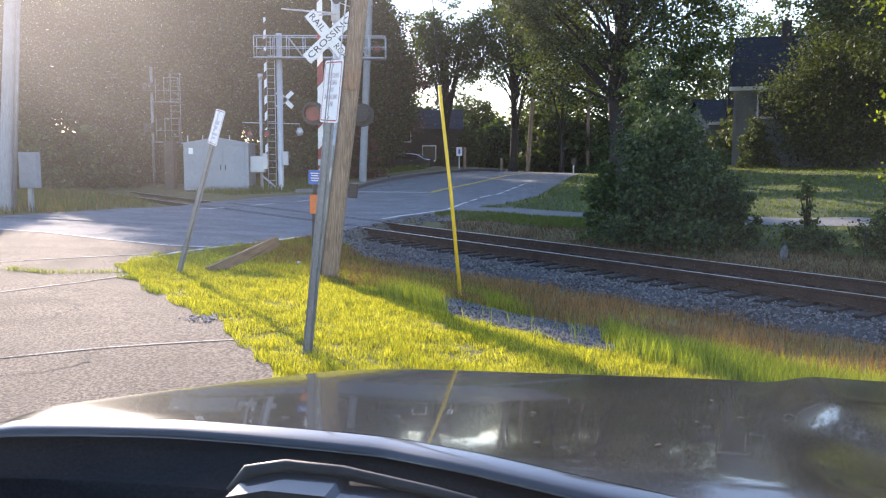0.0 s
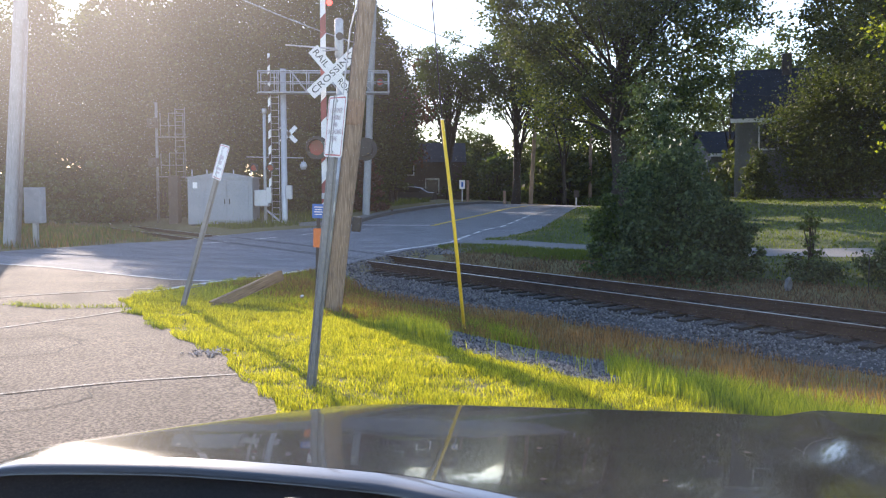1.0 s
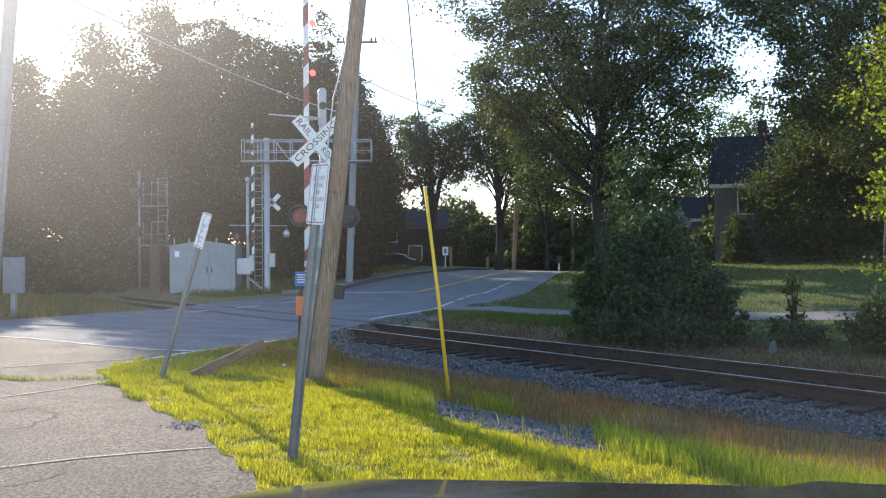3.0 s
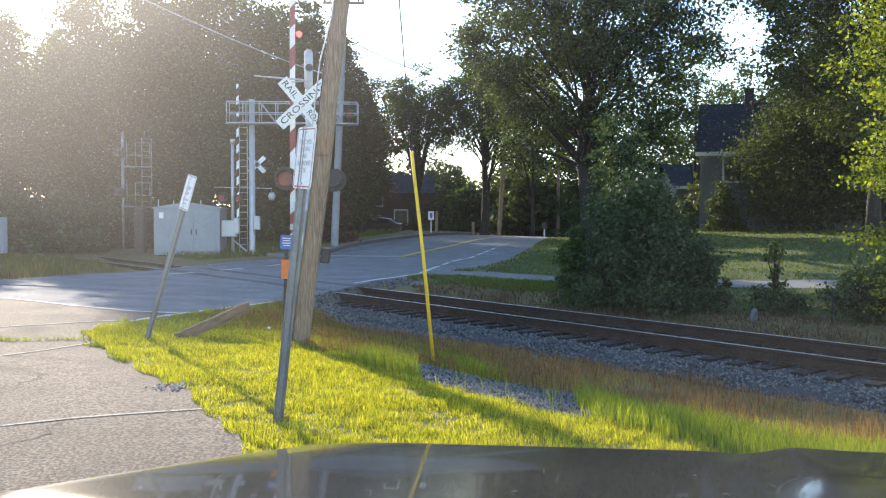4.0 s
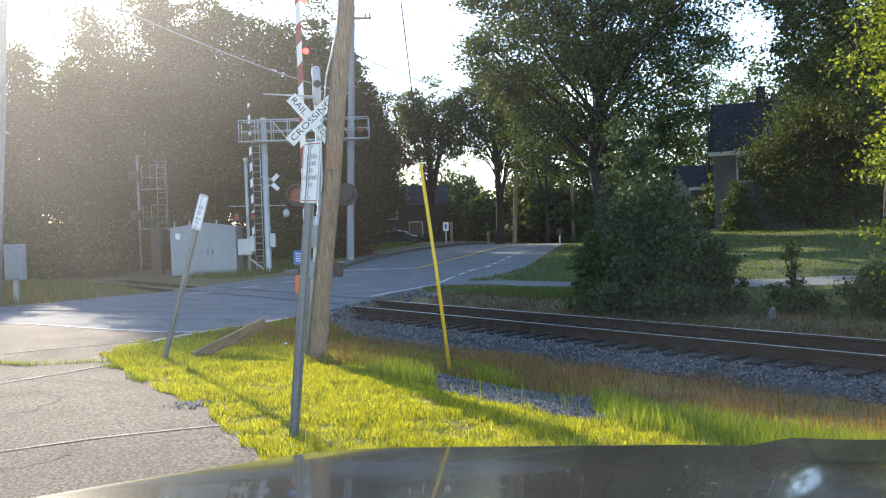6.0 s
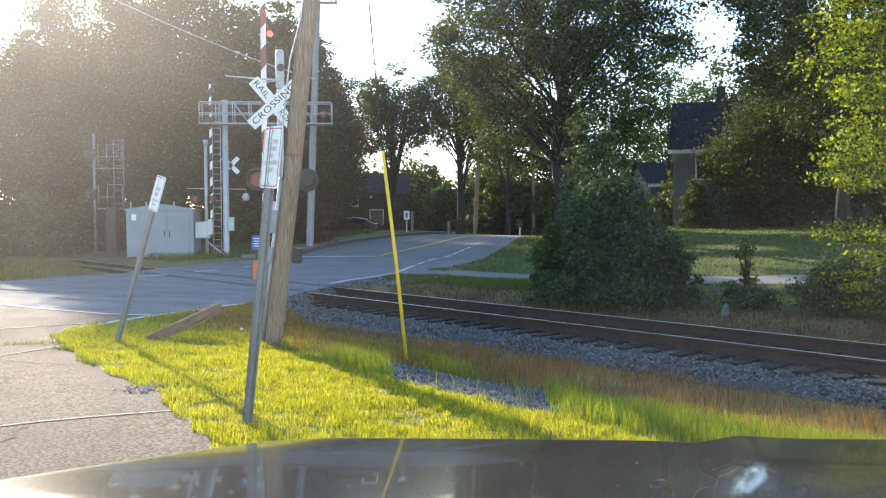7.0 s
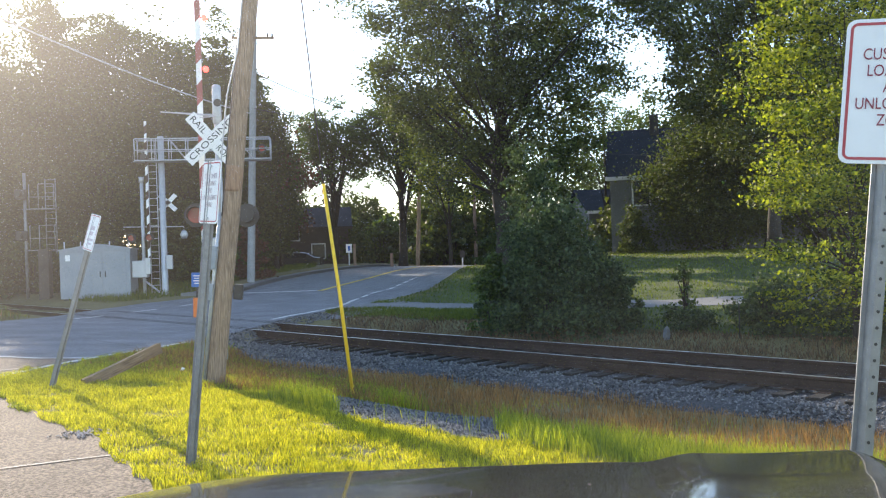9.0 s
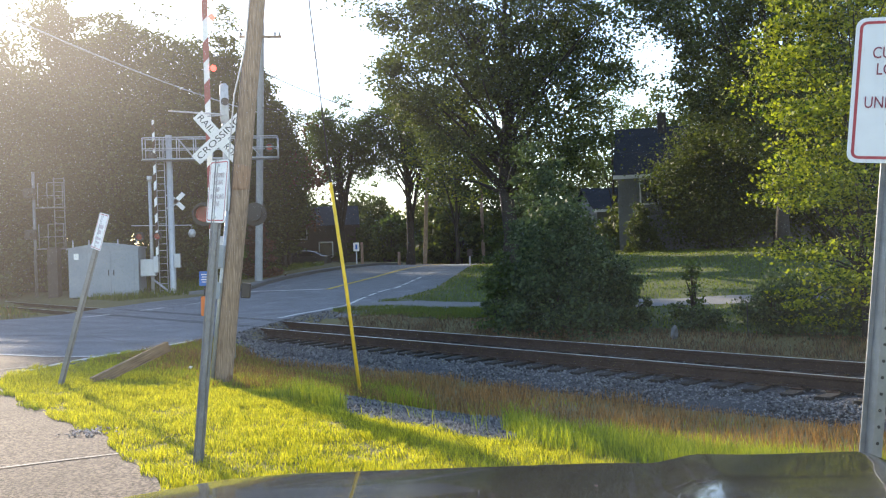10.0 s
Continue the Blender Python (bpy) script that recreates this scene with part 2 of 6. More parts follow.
GLASS = dusty_glass("dusty_windscreen", 0.0115)

# ---- builders ----
def linked(name, me, mat, parent=None, label=""):
    ob = new(name, me)
    if mat and not me.materials:
        me.materials.append(mat)
    if parent:
        ob.parent = parent
    if label:
        tagged(ob, label)
    return ob


def part(name, bm, mat, parent=None, label="", smooth=False):
    me = bpy.data.meshes.new(name)
    bmesh.ops.recalc_face_normals(bm, faces=bm.faces)
    if smooth:
        for f in bm.faces:
            f.smooth = True
    bm.to_mesh(me)
    bm.free()
    return linked(name, me, mat, parent, label)


def thing(name, label, category, m=None, group="", kind=""):
    ob = new(name)
    ob.empty_display_size = 0.1
    if m is not None:
        ob.matrix_basis = m
    return tagged(ob, label, category, group, kind)


def raw(name, verts, faces, mat, parent=None, label="", smooth=False):
    me = bpy.data.meshes.new(name)
    me.from_pydata([tuple(v) for v in verts], [], faces)
    if smooth:
        me.polygons.foreach_set("use_smooth", [True] * len(me.polygons))
    me.update()
    return linked(name, me, mat, parent, label)


def box(bm, c, size, m=None, bev=0.0):
    g = bmesh.ops.create_cube(bm, size=1.0, matrix=(m or Matrix()) @ Matrix.Translation(c) @ Matrix.Diagonal((*size, 1)))
    if bev:
        edges = {e for v in g["verts"] for e in v.link_edges}
        bmesh.ops.bevel(bm, geom=list(edges), offset=bev, segments=1, affect="EDGES")
    return bm


def tube(bm, pts, radii, n=10, cap=True):
    """A tapered tube through points."""
    pts = [Vector(p) for p in pts]
    if not hasattr(radii, "__len__"):
        radii = [radii] * len(pts)
    rings = []
    for i, p in enumerate(pts):
        a = (pts[min(i + 1, len(pts) - 1)] - pts[max(i - 1, 0)]).normalized()
        x = a.orthogonal().normalized() if abs(a.z) > 0.98 else a.cross(Vector((0, 0, 1))).normalized()
        if abs(a.z) > 0.98:
            x = (Vector((1, 0, 0)) - a * a.x).normalized()
        y = a.cross(x)
        rings.append([bm.verts.new(p + (x * math.cos(t) + y * math.sin(t)) * radii[i]) for t in (2 * math.pi * k / n for k in range(n))])
    for r0, r1 in zip(rings, rings[1:]):
        for k in range(n):
            f = bm.faces.new((r0[k], r0[(k + 1) % n], r1[(k + 1) % n], r1[k]))
            f.smooth = True
    if cap:
        bm.faces.new(rings[0][::-1])
        bm.faces.new(rings[-1])
    return bm


def disc(bm, c, axis, radius, depth, n=24, bev=0.0):
    q = Vector(axis).to_track_quat("Z", "Y").to_matrix().to_4x4()
    g = bmesh.ops.create_cone(bm, cap_ends=True, segments=n, radius1=radius, radius2=radius - bev, depth=depth, matrix=Matrix.Translation(c) @ q)
    return bm


def plate(w, h, t, r, bm=None, n=5):
    """An upright panel with rounded corners, facing -y, its middle at the origin."""
    bm = bm or bmesh.new()
    loop = []
    for cx, cz, a0 in ((w / 2 - r, h / 2 - r, 0), (-w / 2 + r, h / 2 - r, 90), (-w / 2 + r, -h / 2 + r, 180), (w / 2 - r, -h / 2 + r, 270)):
        for k in range(n + 1):
            a = radians(a0 + 90 * k / n)
            loop.append((cx + r * math.cos(a), cz + r * math.sin(a)))
    f = [bm.verts.new((x, -t / 2, z)) for x, z in loop]
    b = [bm.verts.new((x, t / 2, z)) for x, z in loop]
    bm.faces.new(f)
    bm.faces.new(b[::-1])
    for k in range(len(loop)):
        bm.faces.new((f[k], f[k - 1], b[k - 1], b[k]))
    return bm


def border(w, h, r, width, y, n=5):
    """A thin rounded frame line on a panel."""
    bm = bmesh.new()
    rows = []
    for inset in (0, width):
        ww, hh, rr = w - 2 * inset, h - 2 * inset, max(r - inset, 0.003)
        row = []
        for cx, cz, a0 in ((ww / 2 - rr, hh / 2 - rr, 0), (-ww / 2 + rr, hh / 2 - rr, 90), (-ww / 2 + rr, -hh / 2 + rr, 180), (ww / 2 - rr, -hh / 2 + rr, 270)):
            for k in range(n + 1):
                a = radians(a0 + 90 * k / n)
                row.append(bm.verts.new((cx + rr * math.cos(a), y, cz + rr * math.sin(a))))
        rows.append(row)
    c = len(rows[0])
    for k in range(c):
        bm.faces.new((rows[0][k], rows[0][(k + 1) % c], rows[1][(k + 1) % c], rows[1][k]))
    return bm


def lettering(text, size, mat, parent, m, name="lettering", width=None):
    """Words with the built-in font as a thin mesh, standing upright and read from -y."""
    cu = bpy.data.curves.new(name, "FONT")
    cu.body, cu.size, cu.align_x, cu.align_y, cu.extrude = text, size, "CENTER", "CENTER", 0.0008
    cu.resolution_u = 3
    tmp = new("tmp", cu)
    bpy.context.view_layer.update()
    me = bpy.data.meshes.new_from_object(tmp.evaluated_get(bpy.context.evaluated_depsgraph_get()))
    bpy.data.objects.remove(tmp)
    if width:
        xs = [v.co.x for v in me.vertices]
        k = width / (max(xs) - min(xs))
        me.transform(Matrix.Diagonal((k, 1, 1, 1)))
    me.materials.clear()
    me.transform(m @ pose(0, 0, 0, 90))
    return linked(name, me, mat, parent)


def quads(name, centre, ax, ay, mat, parent=None, label=""):
    """Many small leaf shapes in one mesh: a kite round each centre, spanned by ax and ay."""
    n = len(centre)
    v = np.empty((n, 4, 3), np.float32)
    v[:, 0], v[:, 1], v[:, 2], v[:, 3] = centre - ay, centre + ax - ay * 0.15, centre + ay, centre - ax - ay * 0.15
    me = bpy.data.meshes.new(name)
    me.vertices.add(n * 4)
    me.vertices.foreach_set("co", v.ravel())
    me.loops.add(n * 4)
    me.loops.foreach_set("vertex_index", np.arange(n * 4, dtype=np.int32))
    me.polygons.add(n)
    me.polygons.foreach_set("loop_start", np.arange(0, n * 4, 4, dtype=np.int32))
    me.polygons.foreach_set("loop_total", np.full(n, 4, np.int32))
    me.update(calc_edges=True)
    return linked(name, me, mat, parent, label)


def leaf_axes(rng, n, size, droop=0.5):
    """Random directions for leaves, more flat than upright."""
    a = rng.normal(size=(n, 3)) * (1, 1, droop)
    a /= np.linalg.norm(a, axis=1, keepdims=True)
    b = np.cross(a, rng.normal(size=(n, 3)))
    b /= np.linalg.norm(b, axis=1, keepdims=True)
    s = (size * rng.uniform(0.6, 1.25, n))[:, None]
    return b * s * 0.36, a * s * 0.5


def blades(name, base, height, width, lean, mat, rng, label, category):
    """Grass: a bent blade of three triangles at each base point."""
    n = len(base)
    ang = rng.uniform(0, 2 * math.pi, n)
    side = np.stack([np.cos(ang), np.sin(ang), np.zeros(n)], 1) * width[:, None] * 0.5
    la = rng.uniform(0, 2 * math.pi, n)
    tip = np.stack([np.cos(la), np.sin(la), np.zeros(n)], 1) * (height * lean * rng.uniform(0.2, 1, n))[:, None]
    up = np.zeros((n, 3))
    up[:, 2] = height
    v = np.empty((n, 5, 3), np.float32)
    v[:, 0], v[:, 1] = base - side, base + side
    mid = base + up * 0.55 + tip * 0.3
    v[:, 2], v[:, 3] = mid + side * 0.8, mid - side * 0.8
    v[:, 4] = base + up + tip
    me = bpy.data.meshes.new(name)
    me.vertices.add(n * 5)
    me.vertices.foreach_set("co", v.ravel())
    idx = np.arange(n)[:, None] * 5 + np.array([0, 1, 2, 3, 3, 2, 4])[None]
    me.loops.add(n * 7)
    me.loops.foreach_set("vertex_index", idx.ravel().astype(np.int32))
    me.polygons.add(n * 2)
    start = (np.arange(n)[:, None] * 7 + np.array([0, 4])[None]).ravel()
    me.polygons.foreach_set("loop_start", start.astype(np.int32))
    me.polygons.foreach_set("loop_total", np.tile([4, 3], n).astype(np.int32))
    me.update(calc_edges=True)
    return tagged(linked(name, me, mat), label, category, "", "stuff")

# ---- the lie of the land ----
# The railway runs across the view: d is the distance across it, s the way along it.
TURN = radians(36.3)
NX, NY = math.cos(TURN), math.sin(TURN)
RAIL_TOP, D_MID, GAUGE = -0.45, 12.8, 1.505
EDGE_Y = [-8, 2.5, 5.5, 6.67, 7.6, 9.0, 10.2, 11.5, 12.3, 15.1, 19.1, 23.2, 27.3, 31.5, 35.3, 42.8, 51.7, 60, 80, 400]
EDGE_X = [5.5, 0.6, -0.98, -1.55, -1.95, -2.9, -3.57, -4.37, -4.4, -3.86, -3.0, -2.2, -1.1, 1.8, 3.95, 5.9, 8.1, 12, 26, 260]
LEFT_Y = [20.8, 24.4, 29, 32.7, 34.8, 39, 41.5, 43.2, 47, 51, 55, 58.7, 66, 80]
LEFT_X = [-10.9, -10.6, -10.6, -9.7, -9.5, -8.2, -6.1, -4.4, -3.85, -2.83, -1.25, 0.6, 5.0, 15]


def smooth(a, b, x):
    t = np.clip((x - a) / (b - a), 0, 1)
    return t * t * (3 - 2 * t)


def along(d, s):
    return d * NX - s * NY, d * NY + s * NX


def land(x, y, asphalt=False):
    """Height of the ground (numpy). With asphalt, the level of lot and road alone."""
    x, y = np.asarray(x, float), np.asarray(y, float)
    d, s = x * NX + y * NY, -x * NY + y * NX
    z = np.where(d < 14.6, -0.45 * smooth(1.5, 12.2, d), -0.45 + 0.87 * smooth(14.5, 40, d) - 0.04 * np.clip(d - 40, 0, 40))
    if asphalt:
        return z
    e = x - np.interp(y, EDGE_Y, EDGE_X)
    v = smooth(0.2, 2.2, e)
    near = v * (-0.42 * smooth(4.6, 9.6, d) - 0.11 * np.exp(-((d - 7.2) / 0.9) ** 2) * smooth(11.5, 6.0, s))
    lawn = -0.58 + 1.5 * smooth(16.5, 44, d) + 0.02 * np.clip(d - 44, 0, 60)
    z = np.where(d < 14.6, z + near, z + (lawn - z) * smooth(0.0, 9.0, e) * smooth(14.6, 17, d))
    z = z - 0.22 * smooth(14.4, 14.8, d) * smooth(17.6, 15.2, d) * smooth(0.3, 1.5, e)
    bed = smooth(10.4, 11.0, d) * smooth(15.4, 14.7, d) * smooth(0.0, 0.8, e)
    z = z + (np.minimum(z, -0.86) - z) * bed
    left = np.interp(y, LEFT_Y, LEFT_X)
    w = smooth(0.0, 1.2, left - x) * (y > 20.8)
    z = z + 0.06 * w + 0.22 * w * smooth(43, 47, y) + (np.minimum(z, -0.66) - z) * w * smooth(10.6, 11.2, d) * smooth(15.2, 14.6, d)
    paved = (e < -0.12) & (x > left) | (e < -0.12) & (y < 20.8)
    rough = 0.02 * np.sin(x * 1.9 + 0.7 * y) * np.sin(y * 1.3 - 0.4 * x)
    return np.where(paved, z - 0.10, z + rough * smooth(0.3, 1.5, np.abs(e)))


def steps(a, stops):
    """Coordinates with widths that change: stops are (to, step)."""
    out = [a]
    for to, step in stops:
        n = max(1, round((to - out[-1]) / step))
        out += list(np.linspace(out[-1], to, n + 1)[1:])
    return np.array(out)


def sheet(name, xs, ys, zf, mat, label, category, smooth_shade=True):
    gx, gy = np.meshgrid(xs, ys)
    gz = zf(gx, gy)
    nx, ny = len(xs), len(ys)
    verts = np.stack([gx.ravel(), gy.ravel(), gz.ravel()], 1).tolist()
    faces = [(j * nx + i, j * nx + i + 1, (j + 1) * nx + i + 1, (j + 1) * nx + i) for j in range(ny - 1) for i in range(nx - 1)]
    return tagged(raw(name, verts, faces, mat, smooth=smooth_shade), label, category, "", "structure")


ground = sheet("ground", steps(-600, ((-60, 45), (-18, 2.0), (14, 0.25), (40, 1.0), (90, 5), (600, 60))),
               steps(-300, ((-10, 40), (2, 1.0), (34, 0.25), (64, 1.0), (120, 4), (900, 80))), land, SOIL,
               "earth and short grass verge beside the railway crossing", "ground")


def strip(name, ys, left, right, zf, lift, mat, label, category, cols=28, thick=0.0):
    """A paved sheet between two edges given as functions of y."""
    verts, faces = [], []
    for y in ys:
        a, b = left(y), right(y)
        for k in range(cols + 1):
            x = a + (b - a) * (k / cols)
            verts.append((x, y, float(zf(x, y)) + lift))
    for j in range(len(ys) - 1):
        for k in range(cols):
            i = j * (cols + 1) + k
            faces.append((i, i + 1, i + cols + 2, i + cols + 1))
    return tagged(raw(name, verts, faces, mat, smooth=True), label, category, "", "structure")


def level(x, y):
    return land(x, y, True)


def ragged(y, amount=0.03):
    return amount * (math.sin(y * 5.1) + 0.6 * math.sin(y * 13.7 + 1.0) + 0.5 * math.sin(y * 2.3))


SEAM_Y, SEAM_X = [12.3, 15.06, 15.1, 15.7, 16.7, 17.05, 19, 22, 26], [-4.42, -4.0, -4.7, -6.1, -7.6, -8.9, -20, -32, -44]
lot = strip("parking_lot", steps(-8, ((17, 0.25), (26, 0.5))), lambda y: -46,
            lambda y: float(np.interp(y, EDGE_Y, EDGE_X)) + ragged(y) if y < 12.3 else float(np.interp(y, SEAM_Y, SEAM_X)), level, 0.02, LOT,
            "worn sunlit grey asphalt of a parking lot with faded lines", "parking lot", 60)
road = strip("road", steps(12.6, ((60, 0.4), (80, 1))), lambda y: -46 if y < 20.8 else float(np.interp(y, LEFT_Y, LEFT_X)) - 0.05,
             lambda y: float(np.interp(y, EDGE_Y, EDGE_X)) + ragged(y, 0.04), level, 0.008, ROAD,
             "grey asphalt road rising over the level crossing to a crest", "road", 40)


def painted(name, pts, width, mat, label, lift, dash=None, parent=None):
    """A painted line along points on the asphalt, cut into dashes when given (length, gap)."""
    pts = [Vector((x, y, 0)) for x, y in pts]
    run, verts, faces, acc = 0.12, [], [], 0.0
    for a, b in zip(pts, pts[1:]):
        u = (b - a).normalized()
        w = Vector((-u.y, u.x, 0)) * width / 2
        n = max(1, int((b - a).length / run))
        for k in range(n):
            p, q = a.lerp(b, k / n), a.lerp(b, (k + 1) / n)
            acc += (q - p).length
            if dash and acc % (dash[0] + dash[1]) > dash[0]:
                continue
            i = len(verts)
            wob = 1 + 0.12 * math.sin(acc * 9)
            for c in (p - w * wob, p + w * wob, q + w * wob, q - w * wob):
                verts.append((c.x, c.y, float(level(c.x, c.y)) + lift))
            faces.append((i, i + 1, i + 2, i + 3))
    return tagged(raw(name, verts, faces, mat), label, "road marking", "", "structure")


painted("stall_line", [(-4.6, 5.3), (-3.19, 6.07), (-2.53, 6.45), (-1.66, 6.81)], 0.034, STALL_LINE, "thin faded white parking stall line", 0.026)
painted("stall_line", [(-6.5, 7.7), (-4.72, 9.02), (-4.17, 9.88), (-3.85, 10.7)], 0.045, STALL_LINE, "faded white parking stall line", 0.026)
painted("stall_line", [(-8.0, 10.4), (-6.06, 11.62), (-5.25, 12.44), (-4.54, 13.28)], 0.07, STALL_LINE, "faded white parking stall line", 0.026)
painted("edge_line", [(-12, 18.0), (-8.86, 17.04), (-7.6, 16.6), (-6.08, 15.62), (-4.81, 14.98), (-3.99, 15.0)], 0.13, WHITE_LINE, "worn white road edge line", 0.028)
painted("edge_line", [(-4.45, 12.3), (-4.25, 13.54), (-3.95, 15.14), (-3.5, 17), (-3.1, 19.1)], 0.11, WHITE_LINE, "worn white edge line beside the grass", 0.028)
painted("edge_line", [(-1.75, 26.3), (-1.3, 27.6), (0.25, 30.3), (0.75, 32.5)], 0.15, WHITE_LINE, "white road edge line past the crossing", 0.014)
painted("edge_line", [(0.75, 32.5), (1.75, 36.0), (2.6, 37.6), (4.4, 44)], 0.15, WHITE_LINE, "broken white road edge line", 0.022, (1.1, 0.6))
painted("centre_line", [(-0.5, 39.6), (0.16, 41.5), (2.0, 46.1), (4.0, 52), (5.3, 54.8), (9, 61)], 0.24, YELLOW_LINE, "yellow road centre line", 0.03)
painted("stop_line", [(-5.3, 42.3), (-3.8, 41.7), (-0.6, 39.9)], 0.3, WHITE_LINE, "white stop line before the crossing", 0.03)
painted("stop_line", [(3.2, 47.6), (5.2, 45.9)], 0.22, WHITE_LINE, "faded white line across the lane", 0.03)
painted("edge_line", [(-8.6, 30.2), (-7.2, 33.2), (-5.2, 37.5)], 0.14, WHITE_LINE, "worn white mark on the crossing road", 0.014, (1.5, 1.6))


def crack(pts, width, seed):
    r = random.Random(seed)
    fine = []
    for a, b in zip(pts, pts[1:]):
        for k in range(8):
            fine.append((a[0] + (b[0] - a[0]) * k / 8 + r.uniform(-0.05, 0.05), a[1] + (b[1] - a[1]) * k / 8 + r.uniform(-0.05, 0.05)))
    fine.append(pts[-1])
    ob = painted("asphalt_crack", fine, width, CRACK, "dark crack in the old asphalt", 0.024)
    return tagged(ob, category="crack")


crack([(-4.6, 8.2), (-3.9, 8.6), (-3.5, 8.3), (-3.55, 7.6), (-4.2, 7.2), (-5.0, 7.1)], 0.018, 1)
crack([(-6.8, 10.6), (-5.6, 10.9), (-4.9, 10.6)], 0.02, 2)
crack([(-5.4, 9.2), (-4.7, 9.6), (-3.9, 9.3), (-3.2, 9.1)], 0.016, 3)
crack([(-7.8, 13.4), (-6.4, 13.7), (-5.2, 14.0)], 0.02, 4)
crack([(-3.1, 5.4), (-2.5, 5.9), (-2.6, 6.3)], 0.013, 5)
crack([(-3.4, 22.5), (-6, 22), (-9, 22.6)], 0.02, 6)
crack([(-4.0, 18), (-5.6, 20.5), (-8.4, 19.6)], 0.02, 7)


# kerb and pavement along the far side of the road
def kerb_strip(name, inner, outer, lift0, lift1, mat, label, category):
    verts, faces = [], []
    ys = steps(42.2, ((66, 0.6),))
    for y in ys:
        x = float(np.interp(y, LEFT_Y, LEFT_X))
        z = float(level(x, y))
        for dx, dz in ((inner, lift0 - 0.3), (inner, lift1), (outer, lift1), (outer, lift0 - 0.3)):
            verts.append((x + dx, y, z + dz))
    for j in range(len(ys) - 1):
        for k in range(3):
            i = j * 4 + k
            faces.append((i, i + 1, i + 5, i + 4))
    faces += [(3, 2, 1, 0), tuple(len(verts) - 4 + k for k in range(4))]
    return tagged(raw(name, verts, faces, mat), label, category, "", "structure")


kerb_strip("kerb", 0.0, -0.16, 0.0, 0.17, KERB, "granite kerb along the road, toned dark for its shade", "kerb")
kerb_strip("pavement", -0.165, -1.7, 0.0, 0.165, WALKWAY, "grey pavement beside the road", "pavement")
# gravelly lane from the road along behind the shrubs
LANE = ((0.6, 30.2), (2.2, 29.4), (5.0, 27.6), (8.0, 25.9), (11.0, 24.5), (15.0, 22.8), (20.0, 21.0))


def off_lane(x, y):
    """Distance across from the middle of the lane."""
    return np.abs(y - np.interp(x, [q[0] for q in LANE], [q[1] for q in LANE])) * 0.88


verts, faces = [], []
xs = np.linspace(0.6, 20, 60)
for i, x in enumerate(xs):
    y = float(np.interp(x, [q[0] for q in LANE], [q[1] for q in LANE]))
    half = 0.8 + 1.9 * float(smooth(3.2, 0.6, x)) + 0.1 * math.sin(x * 2.3)
    for k in range(7):
        yy = y + (k / 3 - 1) * half / 0.88
        xx = x + (k / 3 - 1) * half * 0.25
        verts.append((xx, yy, max(float(land(xx, yy)), float(level(xx, yy)) - 0.6) + 0.03))
    if i:
        faces += [((i - 1) * 7 + k, (i - 1) * 7 + k + 1, i * 7 + k + 1, i * 7 + k) for k in range(6)]
tagged(raw("driveway", verts, faces, WALKWAY, smooth=True), "pale gravelly driveway joining the road", "driveway", "", "structure")

# turf of the lawns beyond the railway
verts, faces, grid = [], [], {}
for i, d in enumerate(np.arange(17.2, 48, 0.7)):
    for j, s in enumerate(np.arange(-26, 46, 0.8)):
        x, y = along(d + 0.4 * math.sin(s * 0.9), s)
        e = x - float(np.interp(y, EDGE_Y, EDGE_X))
        if e > 0.05 and y > 8:
            grid[i, j] = len(verts)
            verts.append((x, y, float(land(x, y)) + 0.015))
for (i, j) in grid:
    q = [(i, j), (i + 1, j), (i + 1, j + 1), (i, j + 1)]
    if all(c in grid for c in q):
        faces.append([grid[c] for c in q])
tagged(raw("lawn", verts, faces, TURF, smooth=True), "green mown lawn rising towards the houses", "lawn", "", "structure")


# ---- railway ----
track = thing("railway_track", "rusty railway track on dark wooden ties in grey ballast", "railway track", Matrix.Translation((*along(D_MID, 0), 0)) @ pose(0, 0, 0, 0, 0, math.degrees(TURN)))
# local: x across the track, y along it
RAIL = ((-0.07, 0), (-0.07, 0.012), (-0.012, 0.03), (-0.009, 0.135), (-0.036, 0.15), (-0.036, 0.183), (-0.028, 0.19))
for side in (-1, 1):
    for nm, prof, mat, s0, s1 in (("rail", RAIL, RUST, -24, 110),):
        ring = list(prof) + [(-x, z) for x, z in prof[::-1]]
        c = len(ring)
        verts = [(side * GAUGE / 2 + x, s, RAIL_TOP - 0.19 + z) for s in (s0, s1) for x, z in ring]
        faces = [(k, (k + 1) % c, c + (k + 1) % c, c + k) for k in range(c)] + [tuple(range(c))[::-1], tuple(range(c, 2 * c))]
        rail = raw(nm, verts, faces, mat, track)
    head = raw("rail_head", [(side * GAUGE / 2 + x, s, RAIL_TOP + z) for s in (-24, 110) for x, z in ((-0.027, 0.0015), (0.027, 0.0015), (0.027, 0.004), (-0.027, 0.004))],
               [(0, 1, 5, 4), (1, 2, 6, 5), (2, 3, 7, 6), (3, 0, 4, 7), (3, 2, 1, 0), (4, 5, 6, 7)], SHINY, rail, "worn shiny rail head")
    for s in (-3.2, 8.6, 17.3):
        bm = bmesh.new()
        for dx in (-0.022, 0.022):
            box(bm, (side * GAUGE / 2 + dx, s, RAIL_TOP - 0.115), (0.022, 0.9, 0.09), bev=0.006)
            for k in range(6):
                disc(bm, (side * GAUGE / 2 + dx * 1.6, s - 0.375 + 0.15 * k, RAIL_TOP - 0.115), (1, 0, 0), 0.018, 0.02, 6)
        part("joint_bar", bm, RUST, rail)
CROSS0, CROSS1 = 20.6, 33.2
tie_mesh = None
tie_rng = random.Random(5)
plates = bmesh.new()
s = -14.0
